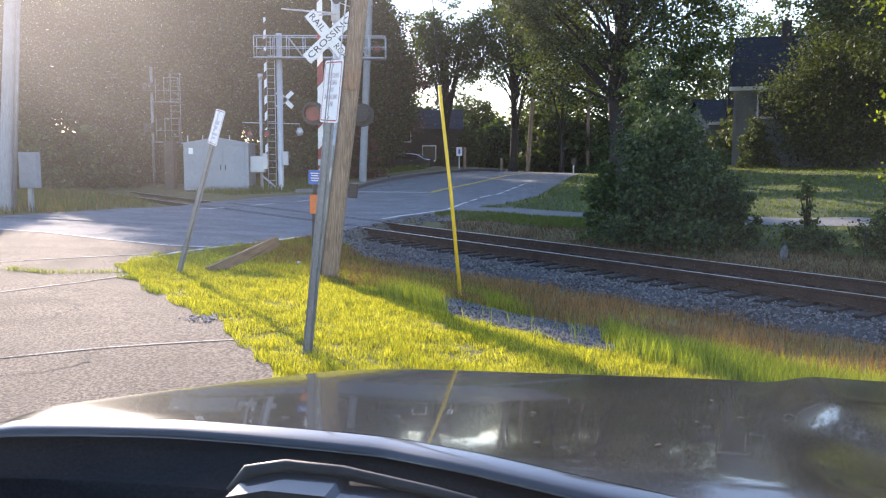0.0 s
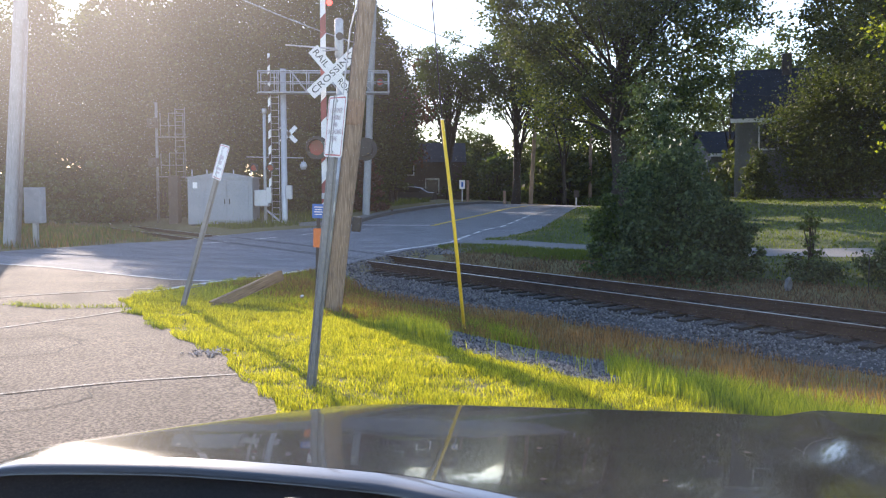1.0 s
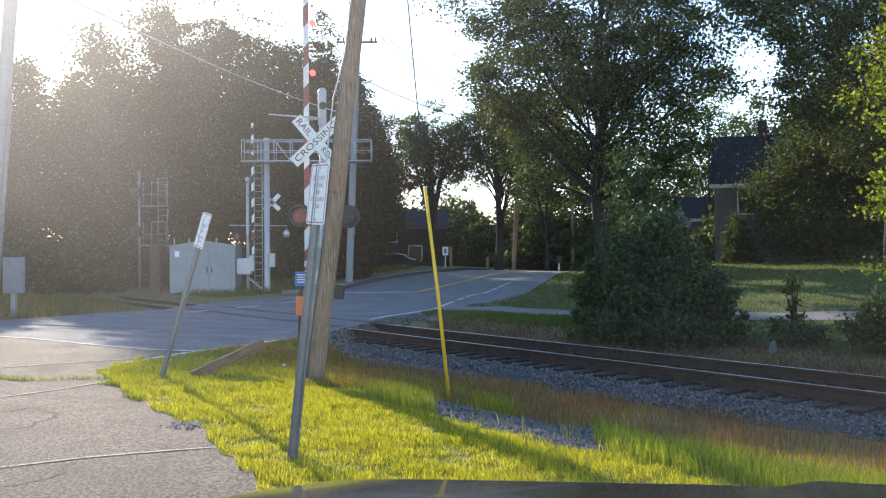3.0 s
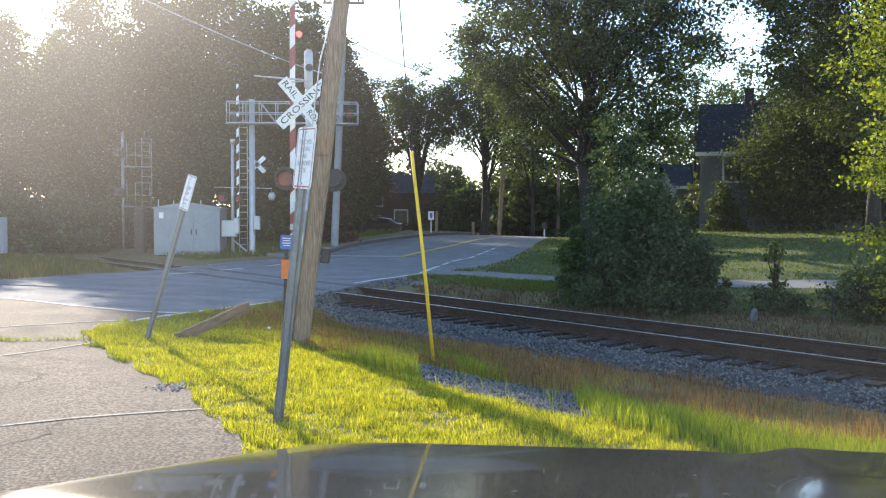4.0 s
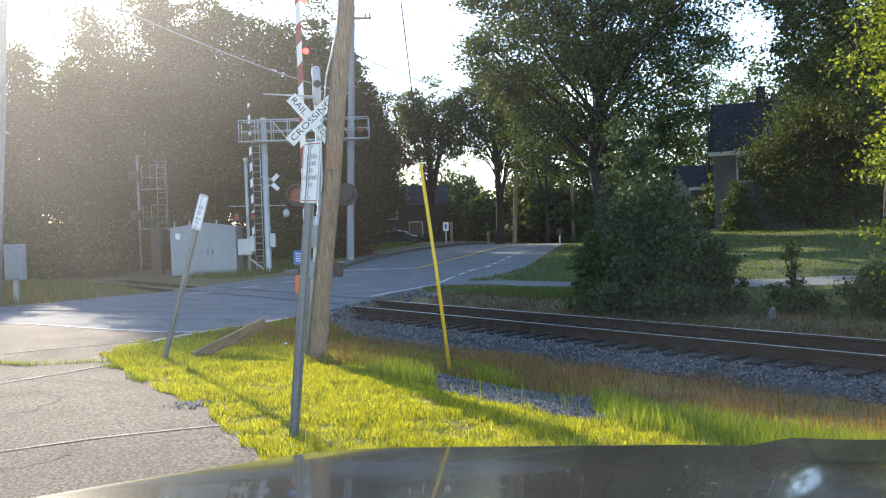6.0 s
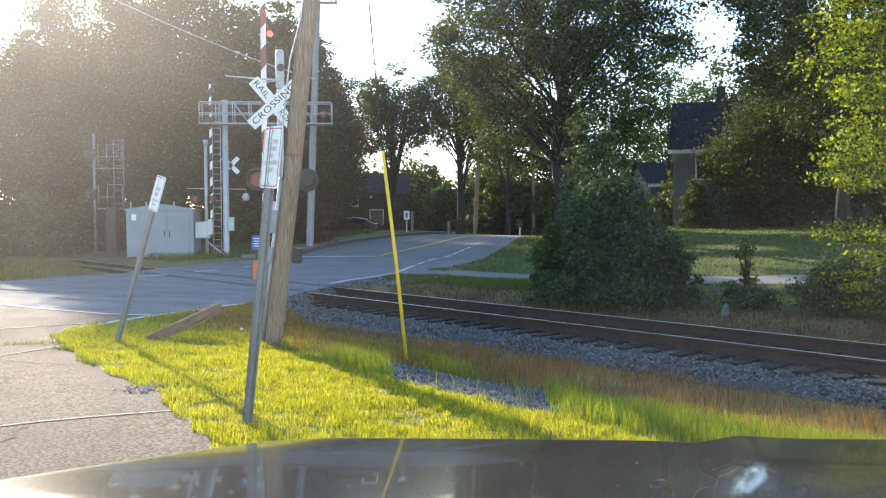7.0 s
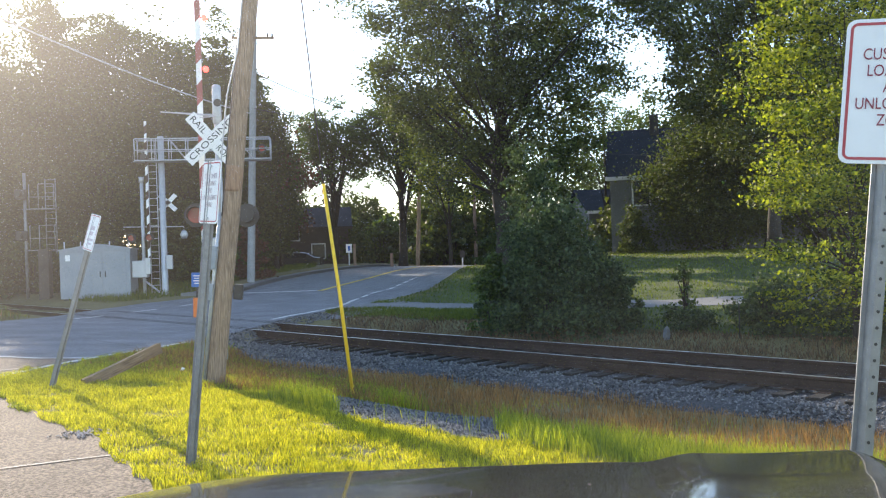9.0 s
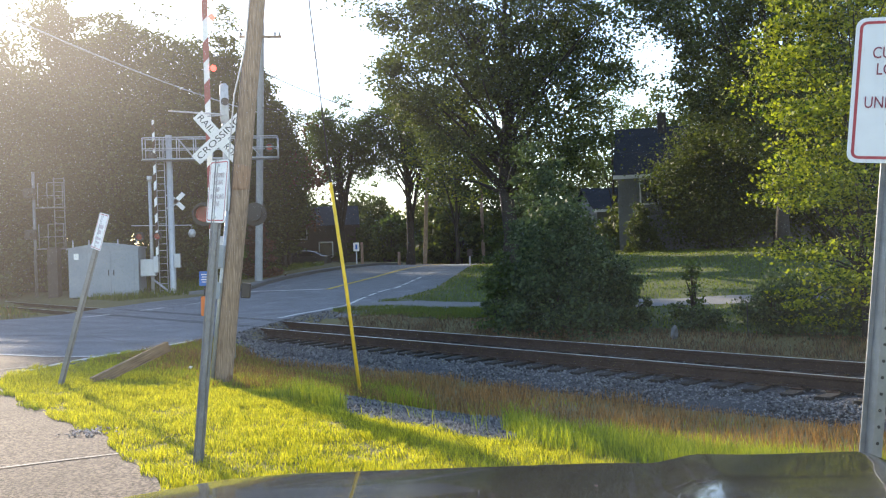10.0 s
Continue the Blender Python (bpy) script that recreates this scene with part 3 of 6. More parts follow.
while s < 60:
    if not CROSS0 - 0.2 < s < CROSS1:
        if tie_mesh is None:
            bm = box(bmesh.new(), (0, 0, 0), (2.62, 0.225, 0.18), bev=0.012)
            for v in bm.verts:
                v.co += Vector((tie_rng.uniform(-0.008, 0.008) for _ in range(3)))
            tie = part("tie", bm, TIE, track)
            tie_mesh = tie.data
        else:
            tie = linked("tie", tie_mesh, None, track)
        tie.location = (tie_rng.uniform(-0.04, 0.04), s, RAIL_TOP - 0.19 - 0.098 + tie_rng.uniform(-0.012, 0.004))
        tie.rotation_euler = (0, 0, radians(tie_rng.uniform(-1.5, 1.5)))
        for side in (-1, 1):
            box(plates, (side * GAUGE / 2, s, RAIL_TOP - 0.194), (0.36, 0.19, 0.012))
            for dx in (-0.1, 0.1):
                box(plates, (side * GAUGE / 2 + dx, s + 0.05 * (1 if dx > 0 else -1), RAIL_TOP - 0.165), (0.035, 0.03, 0.03))
    s += 0.51
part("tie_plates", plates, RUST, track, "rusty tie plates and spikes")
tagged(bpy.data.objects["tie_plates"], kind="stuff")

# rubber strips beside the rails where the road crosses
for off in (-GAUGE / 2 - 0.11, -GAUGE / 2 + 0.1, GAUGE / 2 - 0.1, GAUGE / 2 + 0.11):
    verts, faces = [], []
    for k, s in enumerate(np.linspace(CROSS0 - 0.3, CROSS1 - 0.5, 26)):
        x, y = along(D_MID + off, s)
        z = float(level(x, y))
        for w in (-0.05, 0.05):
            xx, yy = along(D_MID + off + w, s)
            verts.append((xx, yy, max(z + 0.012, RAIL_TOP + 0.002)))
        if k:
            i = len(verts) - 4
            faces.append((i, i + 1, i + 3, i + 2))
    tagged(raw("flangeway_strip", verts, faces, CRACK), "black rubber strip beside a rail in the road", "crossing strip", "", "structure")

# ballast bed and its loose stones
BED = ((-2.4, -0.90), (-1.9, -0.765), (-1.5, -0.71), (-1.2, -0.695), (-0.85, -0.682), (0.85, -0.685), (1.1, -0.71), (1.6, -0.735), (1.9, -0.78), (2.15, -0.86))
bed = thing("ballast_bed", "bed of grey crushed stone under the railway track", "ballast", track.matrix_basis.copy(), "", "structure")
for s0, s1 in ((-24, CROSS0 - 0.1), (CROSS1, 90)):
    ss = np.arange(s0, s1 + 0.01, 0.4)
    verts = [(x + 0.06 * math.sin(s * 2.1 + x), s, z + 0.012 * math.sin(s * 3 + x * 5)) for s in ss for x, z in BED]
    c = len(BED)
    faces = [(j * c + k, j * c + k + 1, (j + 1) * c + k + 1, (j + 1) * c + k) for j in range(len(ss) - 1) for k in range(c - 1)]
    raw("bed_surface", verts, faces, GRAVEL_BED, bed, smooth=True)


def stones(name, pos, size, mat, rng, parent=None):
    """Loose stones: an uneven eight-faced lump at each place, joined."""
    n = len(pos)
    base = np.array([(1, 0, 0), (-1, 0, 0), (0, 1, 0), (0, -1, 0), (0, 0, 1), (0, 0, -1)], float)
    tri = np.array([(0, 2, 4), (2, 1, 4), (1, 3, 4), (3, 0, 4), (2, 0, 5), (1, 2, 5), (3, 1, 5), (0, 3, 5)])
    v = base[None] * rng.uniform(0.55, 1.2, (n, 6, 1)) + rng.normal(0, 0.18, (n, 6, 3))
    a = rng.uniform(0, 6.28, n)
    ca, sa = np.cos(a)[:, None], np.sin(a)[:, None]
    v = np.stack([v[..., 0] * ca - v[..., 1] * sa, v[..., 0] * sa + v[..., 1] * ca, v[..., 2] * 0.8], -1)
    v = v * size[:, None, None] + pos[:, None, :]
    me = bpy.data.meshes.new(name)
    me.vertices.add(n * 6)
    me.vertices.foreach_set("co", v.astype(np.float32).ravel())
    idx = (np.arange(n)[:, None, None] * 6 + tri[None]).ravel()
    me.loops.add(n * 24)
    me.loops.foreach_set("vertex_index", idx.astype(np.int32))
    me.polygons.add(n * 8)
    me.polygons.foreach_set("loop_start", np.arange(0, n * 24, 3, dtype=np.int32))
    me.polygons.foreach_set("loop_total", np.full(n * 8, 3, np.int32))
    me.update(calc_edges=True)
    return tagged(linked(name, me, mat, parent), kind="stuff")


def ditch_edge(s):
    """How far out the bare gravel in the ditch reaches at s along the railway."""
    return np.interp(s, (4.8, 7.2, 8.1, 8.9), (5.3, 7.9, 7.3, 6.4)) + 0.08 * np.sin(s * 9)


def ditch_foot(s):
    """Where the bare gravel begins below the lawn."""
    return 5.2 + 0.62 * np.clip(s - 6.9, 0, 3)


rng = np.random.default_rng(3)
n = 38000
px = np.where(rng.random(n) < 0.68, rng.uniform(-2.5, -1.15, n), rng.uniform(-1.3, 2.1, n))
ps = np.concatenate([rng.uniform(-8, CROSS0 - 0.1, n - 5000), rng.uniform(CROSS1, 48, 5000)])
pz = np.interp(px, [b[0] for b in BED], [b[1] for b in BED]) + rng.uniform(-0.01, 0.012, n)
stones("ballast_stones", np.stack([px, ps, pz], 1), rng.uniform(0.016, 0.034, n), GRAVEL, rng, bed)
n = 13000
ss = rng.uniform(4.85, 9.0, n)
dd = ditch_foot(ss) + np.maximum(ditch_edge(ss) - ditch_foot(ss), 0) * rng.random(n) ** 0.8
gx, gy = along(dd, ss)
gz = land(gx, gy) + 0.01
tagged(stones("ditch_gravel", np.stack([gx, gy, gz], 1), rng.uniform(0.018, 0.04, n), GRAVEL, rng), "grey gravel in the bottom of the ditch", "gravel")
# grit and broken stone where the road meets the ballast
n = 60000
gx, gy = rng.uniform(-4.5, 3.5, n), rng.uniform(12, 31, n)
e = gx - np.interp(gy, EDGE_Y, EDGE_X)
d = gx * NX + gy * NY
s = -gx * NY + gy * NX
ok = (e > 0.02) & (d < 16.4) & ((e < 1.1 + 0.3 * np.sin(gy * 2.1)) & (d > 9.8) | (s > 12.5) & (d > 10.4 - 1.1 * smooth(12.5, 16, s)) & (d < 11.2))
gx, gy, e = gx[ok], gy[ok], e[ok]
tagged(stones("crossing_grit", np.stack([gx, gy, np.maximum(land(gx, gy), -0.9) + 0.012], 1), rng.uniform(0.02, 0.045, len(gx)), GRAVEL, rng), "dark grey grit between road edge and track", "gravel")
# gravel shoulder beyond the track
verts, faces = [], []
ss = np.arange(-16, CROSS0 - 0.2, 0.3)
for s in ss:
    for d in (14.7, 14.8, 14.9, 15.0, 15.1, 15.2 + 0.1 * math.sin(s * 2.3)):
        x, y = along(d, s)
        verts.append((x, y, float(land(x, y)) + 0.015))
faces = [(j * 6 + k, j * 6 + k + 1, j * 6 + k + 7, j * 6 + k + 6) for j in range(len(ss) - 1) for k in range(5)]
shoulder = tagged(raw("gravel_shoulder", verts, faces, GRAVEL_BED, smooth=True), "grey gravel strip beyond the railway track", "gravel", "", "structure")
n = 6000
gx, gy = along(rng.uniform(14.7, 15.25, n), rng.uniform(-8, CROSS0 - 0.3, n))
stones("shoulder_stones", np.stack([gx, gy, land(gx, gy) + 0.012], 1), rng.uniform(0.014, 0.03, n), GRAVEL, rng, shoulder)
n = 110
gx, gy = rng.normal(-2.12, 0.09, n), rng.normal(7.72, 0.11, n)
tagged(stones("edge_rubble", np.stack([gx, gy, level(gx, gy) + 0.03], 1), rng.uniform(0.008, 0.022, n), RUBBLE, rng), "pale broken rubble at the asphalt edge", "rubble")

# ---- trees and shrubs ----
# Ground kept sunlit by cutting leaves from the crowns: a stretch (x, y, x, y, z) and half its width.
SUN_CUTS = ((3.7, 8.8, 6.8, 8.3, -0.5, 0.5), (11.6, 29.8, 14.8, 28.4, -0.05, 0.55), (12.6, 34.4, 14.6, 33.6, 0.25, 0.6), (17.3, 41.6, 20.0, 39.0, 0.8, 1.0), (12.6, 27.9, 14.2, 27.0, -0.07, 0.5), (10.2, 24.0, 11.6, 23.2, -0.4, 0.5))
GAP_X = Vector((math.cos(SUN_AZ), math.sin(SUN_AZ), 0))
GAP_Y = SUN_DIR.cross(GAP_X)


def outside_sun_cuts(p):
    """Which leaves at p to keep: those outside the cuts made to let the sun through (numpy)."""
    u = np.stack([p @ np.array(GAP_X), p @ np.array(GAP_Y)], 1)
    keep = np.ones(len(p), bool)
    for x0, y0, x1, y1, z, r in SUN_CUTS:
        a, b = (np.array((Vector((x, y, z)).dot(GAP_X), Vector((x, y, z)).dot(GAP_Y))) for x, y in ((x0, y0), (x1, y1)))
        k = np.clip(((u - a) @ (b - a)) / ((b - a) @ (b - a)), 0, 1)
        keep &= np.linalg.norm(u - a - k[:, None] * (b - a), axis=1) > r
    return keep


def tree(name, label, category, place, height, crown_low, spread, clumps, leaves, leaf, mat, trunk_r, seed, lean=(0, 0), fork=0, open_low=0.0, clump_r=0.9, cone=0.0, flat=0.34, group=""):
    """A tapered trunk with limbs, and a crown of leaf clumps with gaps between them."""
    r = random.Random(seed)
    rn = np.random.default_rng(seed)
    ob = thing(name, label, category, Matrix.Translation(place), group)
    mid, half = (height + crown_low) / 2, (height - crown_low) / 2
    cs = []
    while len(cs) < clumps:
        p = Vector((r.uniform(-1, 1), r.uniform(-1, 1), r.uniform(-1, 1)))
        l = p.length
        if l > 1 or l < 0.35 and r.random() < 0.4:
            continue
        k = 1 + 0.34 * noise.noise(p * 1.9 + Vector((seed * 3.1, 0, 0)))
        w = 1 - cone * (p.z * 0.5 + 0.5)
        if p.z < -0.35 and r.random() < open_low:
            continue
        cs.append(Vector((p.x * spread * k * w + lean[0] * (p.z * 0.5 + 0.5), p.y * spread * k * w + lean[1] * (p.z * 0.5 + 0.5), mid + p.z * half * k)))
    bm = bmesh.new()
    top = Vector((lean[0] * 0.7, lean[1] * 0.7, crown_low + half * 1.3))
    n = 7
    axis = [Vector((0, 0, -0.3)).lerp(top, k / n) + Vector((r.uniform(-1, 1), r.uniform(-1, 1), 0)) * trunk_r * 0.5 * (0 < k) for k in range(n + 1)]
    rad = [trunk_r * (1.25 if k == 0 else 1) * (1 - 0.85 * k / n) + 0.02 for k in range(n + 1)]
    tube(bm, axis, rad, 10)
    for k in range(fork):
        a = 2 * math.pi * k / fork + r.uniform(-0.4, 0.4)
        o = axis[2]
        e = Vector((math.cos(a) * spread * 0.55, math.sin(a) * spread * 0.55, crown_low + half * r.uniform(0.9, 1.5)))
        tube(bm, [o, o.lerp(e, 0.35) + Vector((0, 0, height * 0.05)), e], [trunk_r * 0.62, trunk_r * 0.45, 0.03], 8)
    for c in r.sample(cs, min(len(cs), max(10, min(64, clumps // 3)))):
        f = min(0.97, max(0.28, (c.z - 0.25 * half) / top.z * r.uniform(0.6, 0.85)))
        i = min(n - 1, int(f * n))
        o = axis[i].lerp(axis[i + 1], f * n - i)
        m1 = o.lerp(c, 0.5) + Vector((r.uniform(-0.3, 0.3), r.uniform(-0.3, 0.3), r.uniform(0, 0.4))) * spread * 0.15
        rr = max(0.018, trunk_r * 0.34 * (1 - f) + 0.012)
        tube(bm, [o, m1, c], [rr, rr * 0.6, 0.008], 5, False)
    part("trunk", bm, BARK, ob, smooth=True)
    cs = np.array([tuple(c) for c in cs])
    pick = rn.integers(0, len(cs), leaves)
    size = rn.uniform(0.55, 1.25, len(cs)) * clump_r
    off = rn.normal(size=(leaves, 3)) * (0.55, 0.55, flat)
    pos = cs[pick] + off * size[pick][:, None]
    # drop leaves that would shade the ground chosen to be lit
    pos = pos[outside_sun_cuts(pos + np.array(place))]
    ax, ay = leaf_axes(rn, len(pos), leaf)
    quads("crown", pos, ax, ay, mat, ob)
    return ob


def shrub(name, label, place, radius, height, clumps, leaves, leaf, mat, seed, group="", cone=0.3, category="shrub"):
    """A many-stemmed shrub, leafy to the ground."""
    r = random.Random(seed)
    rn = np.random.default_rng(seed)
    ob = thing(name, label, category, Matrix.Translation(place), group)
    cs = []
    for _ in range(clumps):
        a, q, z = r.uniform(0, 2 * math.pi), math.sqrt(r.random()), r.random()
        k = (1 - cone * z - 0.45 * z * z) * (0.85 + 0.75 * noise.noise(Vector((math.cos(a) * 1.6, math.sin(a) * 1.6, z * 2.6 + seed))))
        cs.append(Vector((math.cos(a) * q * radius * k, math.sin(a) * q * radius * k, 0.12 + z * (height - 0.3) * (0.75 + 0.25 * r.random()))))
    bm = bmesh.new()
    for c in r.sample(cs, min(len(cs), 26)):
        o = Vector((r.uniform(-1, 1), r.uniform(-1, 1), 0)) * radius * 0.15 - Vector((0, 0, 0.1))
        tube(bm, [o, o.lerp(c, 0.5) + Vector((0, 0, 0.1 * height)), c], [0.03, 0.018, 0.006], 5, False)
    part("stems", bm, BARK, ob, smooth=True)
    cs = np.array([tuple(c) for c in cs])
    pick = rn.integers(0, len(cs), leaves)
    size = rn.uniform(0.35, 1.1, len(cs)) * max(0.5, radius * 0.75)
    pos = cs[pick] + rn.normal(size=(leaves, 3)) * (0.2, 0.2, 0.13) * size[pick][:, None]
    pos[:, 2] = np.maximum(pos[:, 2], 0.03)
    ax, ay = leaf_axes(rn, leaves, leaf, 0.8)
    quads("foliage", pos, ax, ay, mat, ob)
    return ob


def on_land(x, y, dz=0.0):
    return (x, y, float(land(x, y)) + dz)


def turned(x, y, angle, k=1.0, kz=None, dz=-0.1):
    return Matrix.Translation(on_land(x, y, dz)) @ Matrix.Rotation(angle, 4, "Z") @ Matrix.Diagonal((k, k, kz or k, 1))


# the large oak and its neighbours beyond the railway
tree("oak_tree", "tall dark green oak with a thick trunk behind the shrubs", "tree", on_land(9.0, 44, -0.1), 21.0, 3.6, 7.1, 520, 130000, 0.18, LEAF_DARK, 0.45, 11, open_low=0.1, clump_r=1.05)
tree("oak_tree", "tall spreading oak above the dark house", "tree", on_land(20.3, 37, -0.1), 19, 4.6, 5.8, 280, 76000, 0.18, LEAF_DARK, 0.3, 12, open_low=0.3, clump_r=1.05)
tree("shade_tree", "bushy green tree shading the house lawn", "tree", on_land(20.6, 46, -0.1), 6.6, 0.6, 2.4, 34, 20000, 0.16, LEAF_DARK, 0.14, 13, clump_r=1.55)
shrub("large_shrub", "dark leafy shrub before the house wall", on_land(17.3, 47.3, -0.1), 1.2, 2.9, 60, 7000, 0.16, LEAF_DARK, 38, cone=0.2)
tree("shade_tree", "bushy green tree before the dark house", "tree", on_land(24.2, 45, -0.1), 9.6, 1.0, 4.6, 64, 38000, 0.17, LEAF_DARK, 0.2, 14, clump_r=1.75)
tree("shade_tree", "low bushy tree before the dark house", "tree", on_land(22.0, 45.6, -0.1), 5.6, 0.3, 3.4, 44, 20000, 0.17, LEAF_DARK, 0.15, 22, clump_r=1.6)
tree("forked_tree", "slender forked tree with a light crown by the road crest", "tree", on_land(5.3, 63, -0.1), 13.2, 6.4, 3.1, 190, 30000, 0.17, LEAF_MID, 0.32, 15, fork=3, open_low=0.3, clump_r=0.75)
tree("forked_tree", "many-limbed tree with an airy crown beyond the road", "tree", on_land(0.4, 64, -0.1), 12.2, 5.0, 3.4, 230, 32000, 0.16, LEAF_MID, 0.22, 16, fork=7, open_low=0.45, clump_r=0.72)
# the bright leaf colour stands in for sun on this crown
tree("forked_tree", "leafy tree beside the road crest", "tree", on_land(8.0, 57, -0.1), 12.0, 4.3, 2.6, 80, 18000, 0.2, LEAF_FRESH, 0.12, 17, fork=2, clump_r=1.0)
tree("airy_tree", "thin-leaved airy tree beyond the dark house", "tree", on_land(19.3, 58, -0.1), 13.0, 5.0, 3.0, 70, 7000, 0.2, LEAF_MID, 0.08, 20, fork=4, clump_r=0.9)
tree("maple_tree", "young bright green maple lit by the low sun", "tree", on_land(10.2, 15.6, -0.1), 8.8, 0.35, 2.6, 260, 44000, 0.088, LEAF_FRESH, 0.05, 18, clump_r=0.52, cone=0.5, flat=0.13)
tree("shade_tree", "dark bushy tree beside the house", "tree", on_land(26.5, 43, -0.1), 10.5, 0.8, 4.2, 110, 20000, 0.22, LEAF_DARK, 0.2, 19, clump_r=1.2)

# shrubs along the railway
shrub("large_shrub", "large dense dark green shrub beside the railway", on_land(5.55, 21.0, -0.05), 1.95, 3.5, 170, 24000, 0.1, LEAF_BUSH, 21, cone=0.12)
shrub("large_shrub", "tall leafy shrub with an uneven top", on_land(5.3, 21.9, -0.05), 1.25, 5.1, 110, 15000, 0.105, LEAF_BUSH, 22, cone=0.25)
shrub("large_shrub", "dark spreading shrub beside the railway", on_land(6.75, 20.4, -0.05), 1.0, 1.9, 80, 8000, 0.1, LEAF_BUSH, 23, cone=0.15)
shrub("large_shrub", "pale green leafy shrub beside the driveway", on_land(4.3, 22.1, -0.05), 0.95, 2.3, 60, 6000, 0.1, LEAF_MID, 37, cone=0.2)
shrub("sapling", "thin leafy sapling at the lawn edge", on_land(8.9, 20.6, -0.05), 0.55, 1.9, 22, 700, 0.1, LEAF_MID, 24, cone=0.4)
shrub("low_shrub", "low green shrub beside the railway", on_land(10.7, 19.2, -0.05), 1.25, 1.3, 60, 6000, 0.1, LEAF_BUSH, 25, cone=0.1)
shrub("low_shrub", "low weedy green shrub beside the railway", on_land(8.3, 18.9, -0.05), 0.7, 0.7, 36, 1700, 0.08, LEAF_BUSH, 26, cone=0.1)
shrub("low_shrub", "low leafy shrub under the maple", on_land(12.0, 17.4, -0.05), 1.5, 1.2, 60, 6000, 0.1, LEAF_BUSH, 27, cone=0.1)
shrub("low_shrub", "pale-flowered low shrub by the driveway", on_land(4.6, 23.9, -0.05), 0.7, 0.9, 30, 2200, 0.09, LEAF_BUSH, 28, cone=0.1)
shrub("low_shrub", "loose green shrub at the foot of the maple", on_land(9.4, 17.5, -0.05), 0.95, 1.3, 50, 4200, 0.085, LEAF_BUSH, 29, cone=0.15)
shrub("low_shrub", "loose green shrub at the foot of the maple", on_land(10.8, 16.7, -0.05), 1.15, 1.4, 60, 5600, 0.085, LEAF_BUSH, 30, cone=0.15)
shrub("low_shrub", "dense green shrub under the maple", on_land(12.0, 15.9, -0.05), 1.1, 1.5, 60, 5600, 0.085, LEAF_BUSH, 34, cone=0.15)

# the woods: a few kinds of tree, repeated; the front rank is finely leaved
wr = random.Random(8)
WOOD = ("wood_tree", "tall dark woodland tree in a dense stand", "tree")
front = [tree(*WOOD, on_land(-12.9, 53, -0.1), 17.0, 1.0, 4.1, 190, 30000, 0.24, LEAF_DARK, 0.24, 31, clump_r=1.1, group="woodland trees"),
         tree(*WOOD, on_land(-16.1, 52, -0.1), 17.5, 1.4, 2.7, 150, 22000, 0.24, LEAF_DARK, 0.22, 32, clump_r=0.95, group="woodland trees", cone=0.35)]
pine = tree("pine_tree", "slim dark pine among the woodland trees", "tree", on_land(-6.4, 54, -0.1), 15.9, 3.0, 2.1, 110, 15000, 0.2, LEAF_DARK, 0.17, 33, clump_r=0.75, cone=0.7, group="woodland trees")
FRONT = [(-19.2, 51, 15.9, 1), (-23.6, 50.5, 13.9, 1), (-27.0, 50, 13.8, 0), (-31.5, 50, 13.6, 1), (-9.9, 52.5, 15.6, 0), (-8.2, 55, 15.1, 1), (-4.7, 56, 13.4, 1), (-3.4, 57, 11.3, 1), (-14.6, 55, 15.7, 1), (-22, 55, 13.6, 1)]
for x, y, top, k in FRONT:
    base = 17.0 if k == 0 else 17.5
    copy_thing(front[k], turned(x, y, wr.uniform(0, 6.28), top / base * (1.0 if k == 0 else 1.12), top / base))
wood = [tree(*WOOD, on_land(-17, 60, -0.1), 15.5, 1.6, 4.3, 130, 12000, 0.36, LEAF_DARK, 0.24, 35, clump_r=1.35, group="woodland trees"),
        tree(*WOOD, on_land(-23, 60, -0.1), 15.0, 1.2, 4.4, 130, 12000, 0.36, LEAF_DARK, 0.26, 36, clump_r=1.35, group="woodland trees")]
WOODS = [(-35.5, 52, 0.84), (-41, 50, 0.84), (-11.5, 60, 0.95), (-27.5, 58, 0.95), (-7.4, 62, 0.85), (-34, 61, 0.95), (-47, 53, 0.85),
         (10, 84, 0.68), (15, 76, 0.72), (-8, 86, 0.75), (20, 74, 0.75), (27, 70, 0.82), (33, 64, 0.93), (-33, 42, 0.7),
         (-42, 40, 0.8), (38, 50, 1.0), (33, 45, 1.0), (29.5, 51, 0.8), (26.8, 56, 0.8), (19, 92, 0.64), (27, 86, 0.7), (36, 76, 0.87), (-6.5, 78, 0.8), (13, 98, 0.64), (-5, 98, 0.7), (-12, 76, 0.9), (-24, 67, 1.0), (3.4, 86, 0.54)]
for k, (x, y, sc) in enumerate(WOODS):
    copy_thing(wood[k % 2], turned(x, y, wr.uniform(0, 6.28), sc, sc * wr.uniform(0.95, 1.06)))
under = [shrub("undergrowth_shrub", "dark leafy undergrowth at the wood's edge", on_land(-13, 49, -0.1), 2.2, 3.4, 70, 4600, 0.28, LEAF_DARK, 41, "undergrowth", 0.15),
         shrub("undergrowth_shrub", "dark leafy undergrowth at the wood's edge", on_land(-6.8, 50, -0.1), 1.9, 2.8, 60, 4200, 0.26, LEAF_MID, 42, "undergrowth", 0.15)]
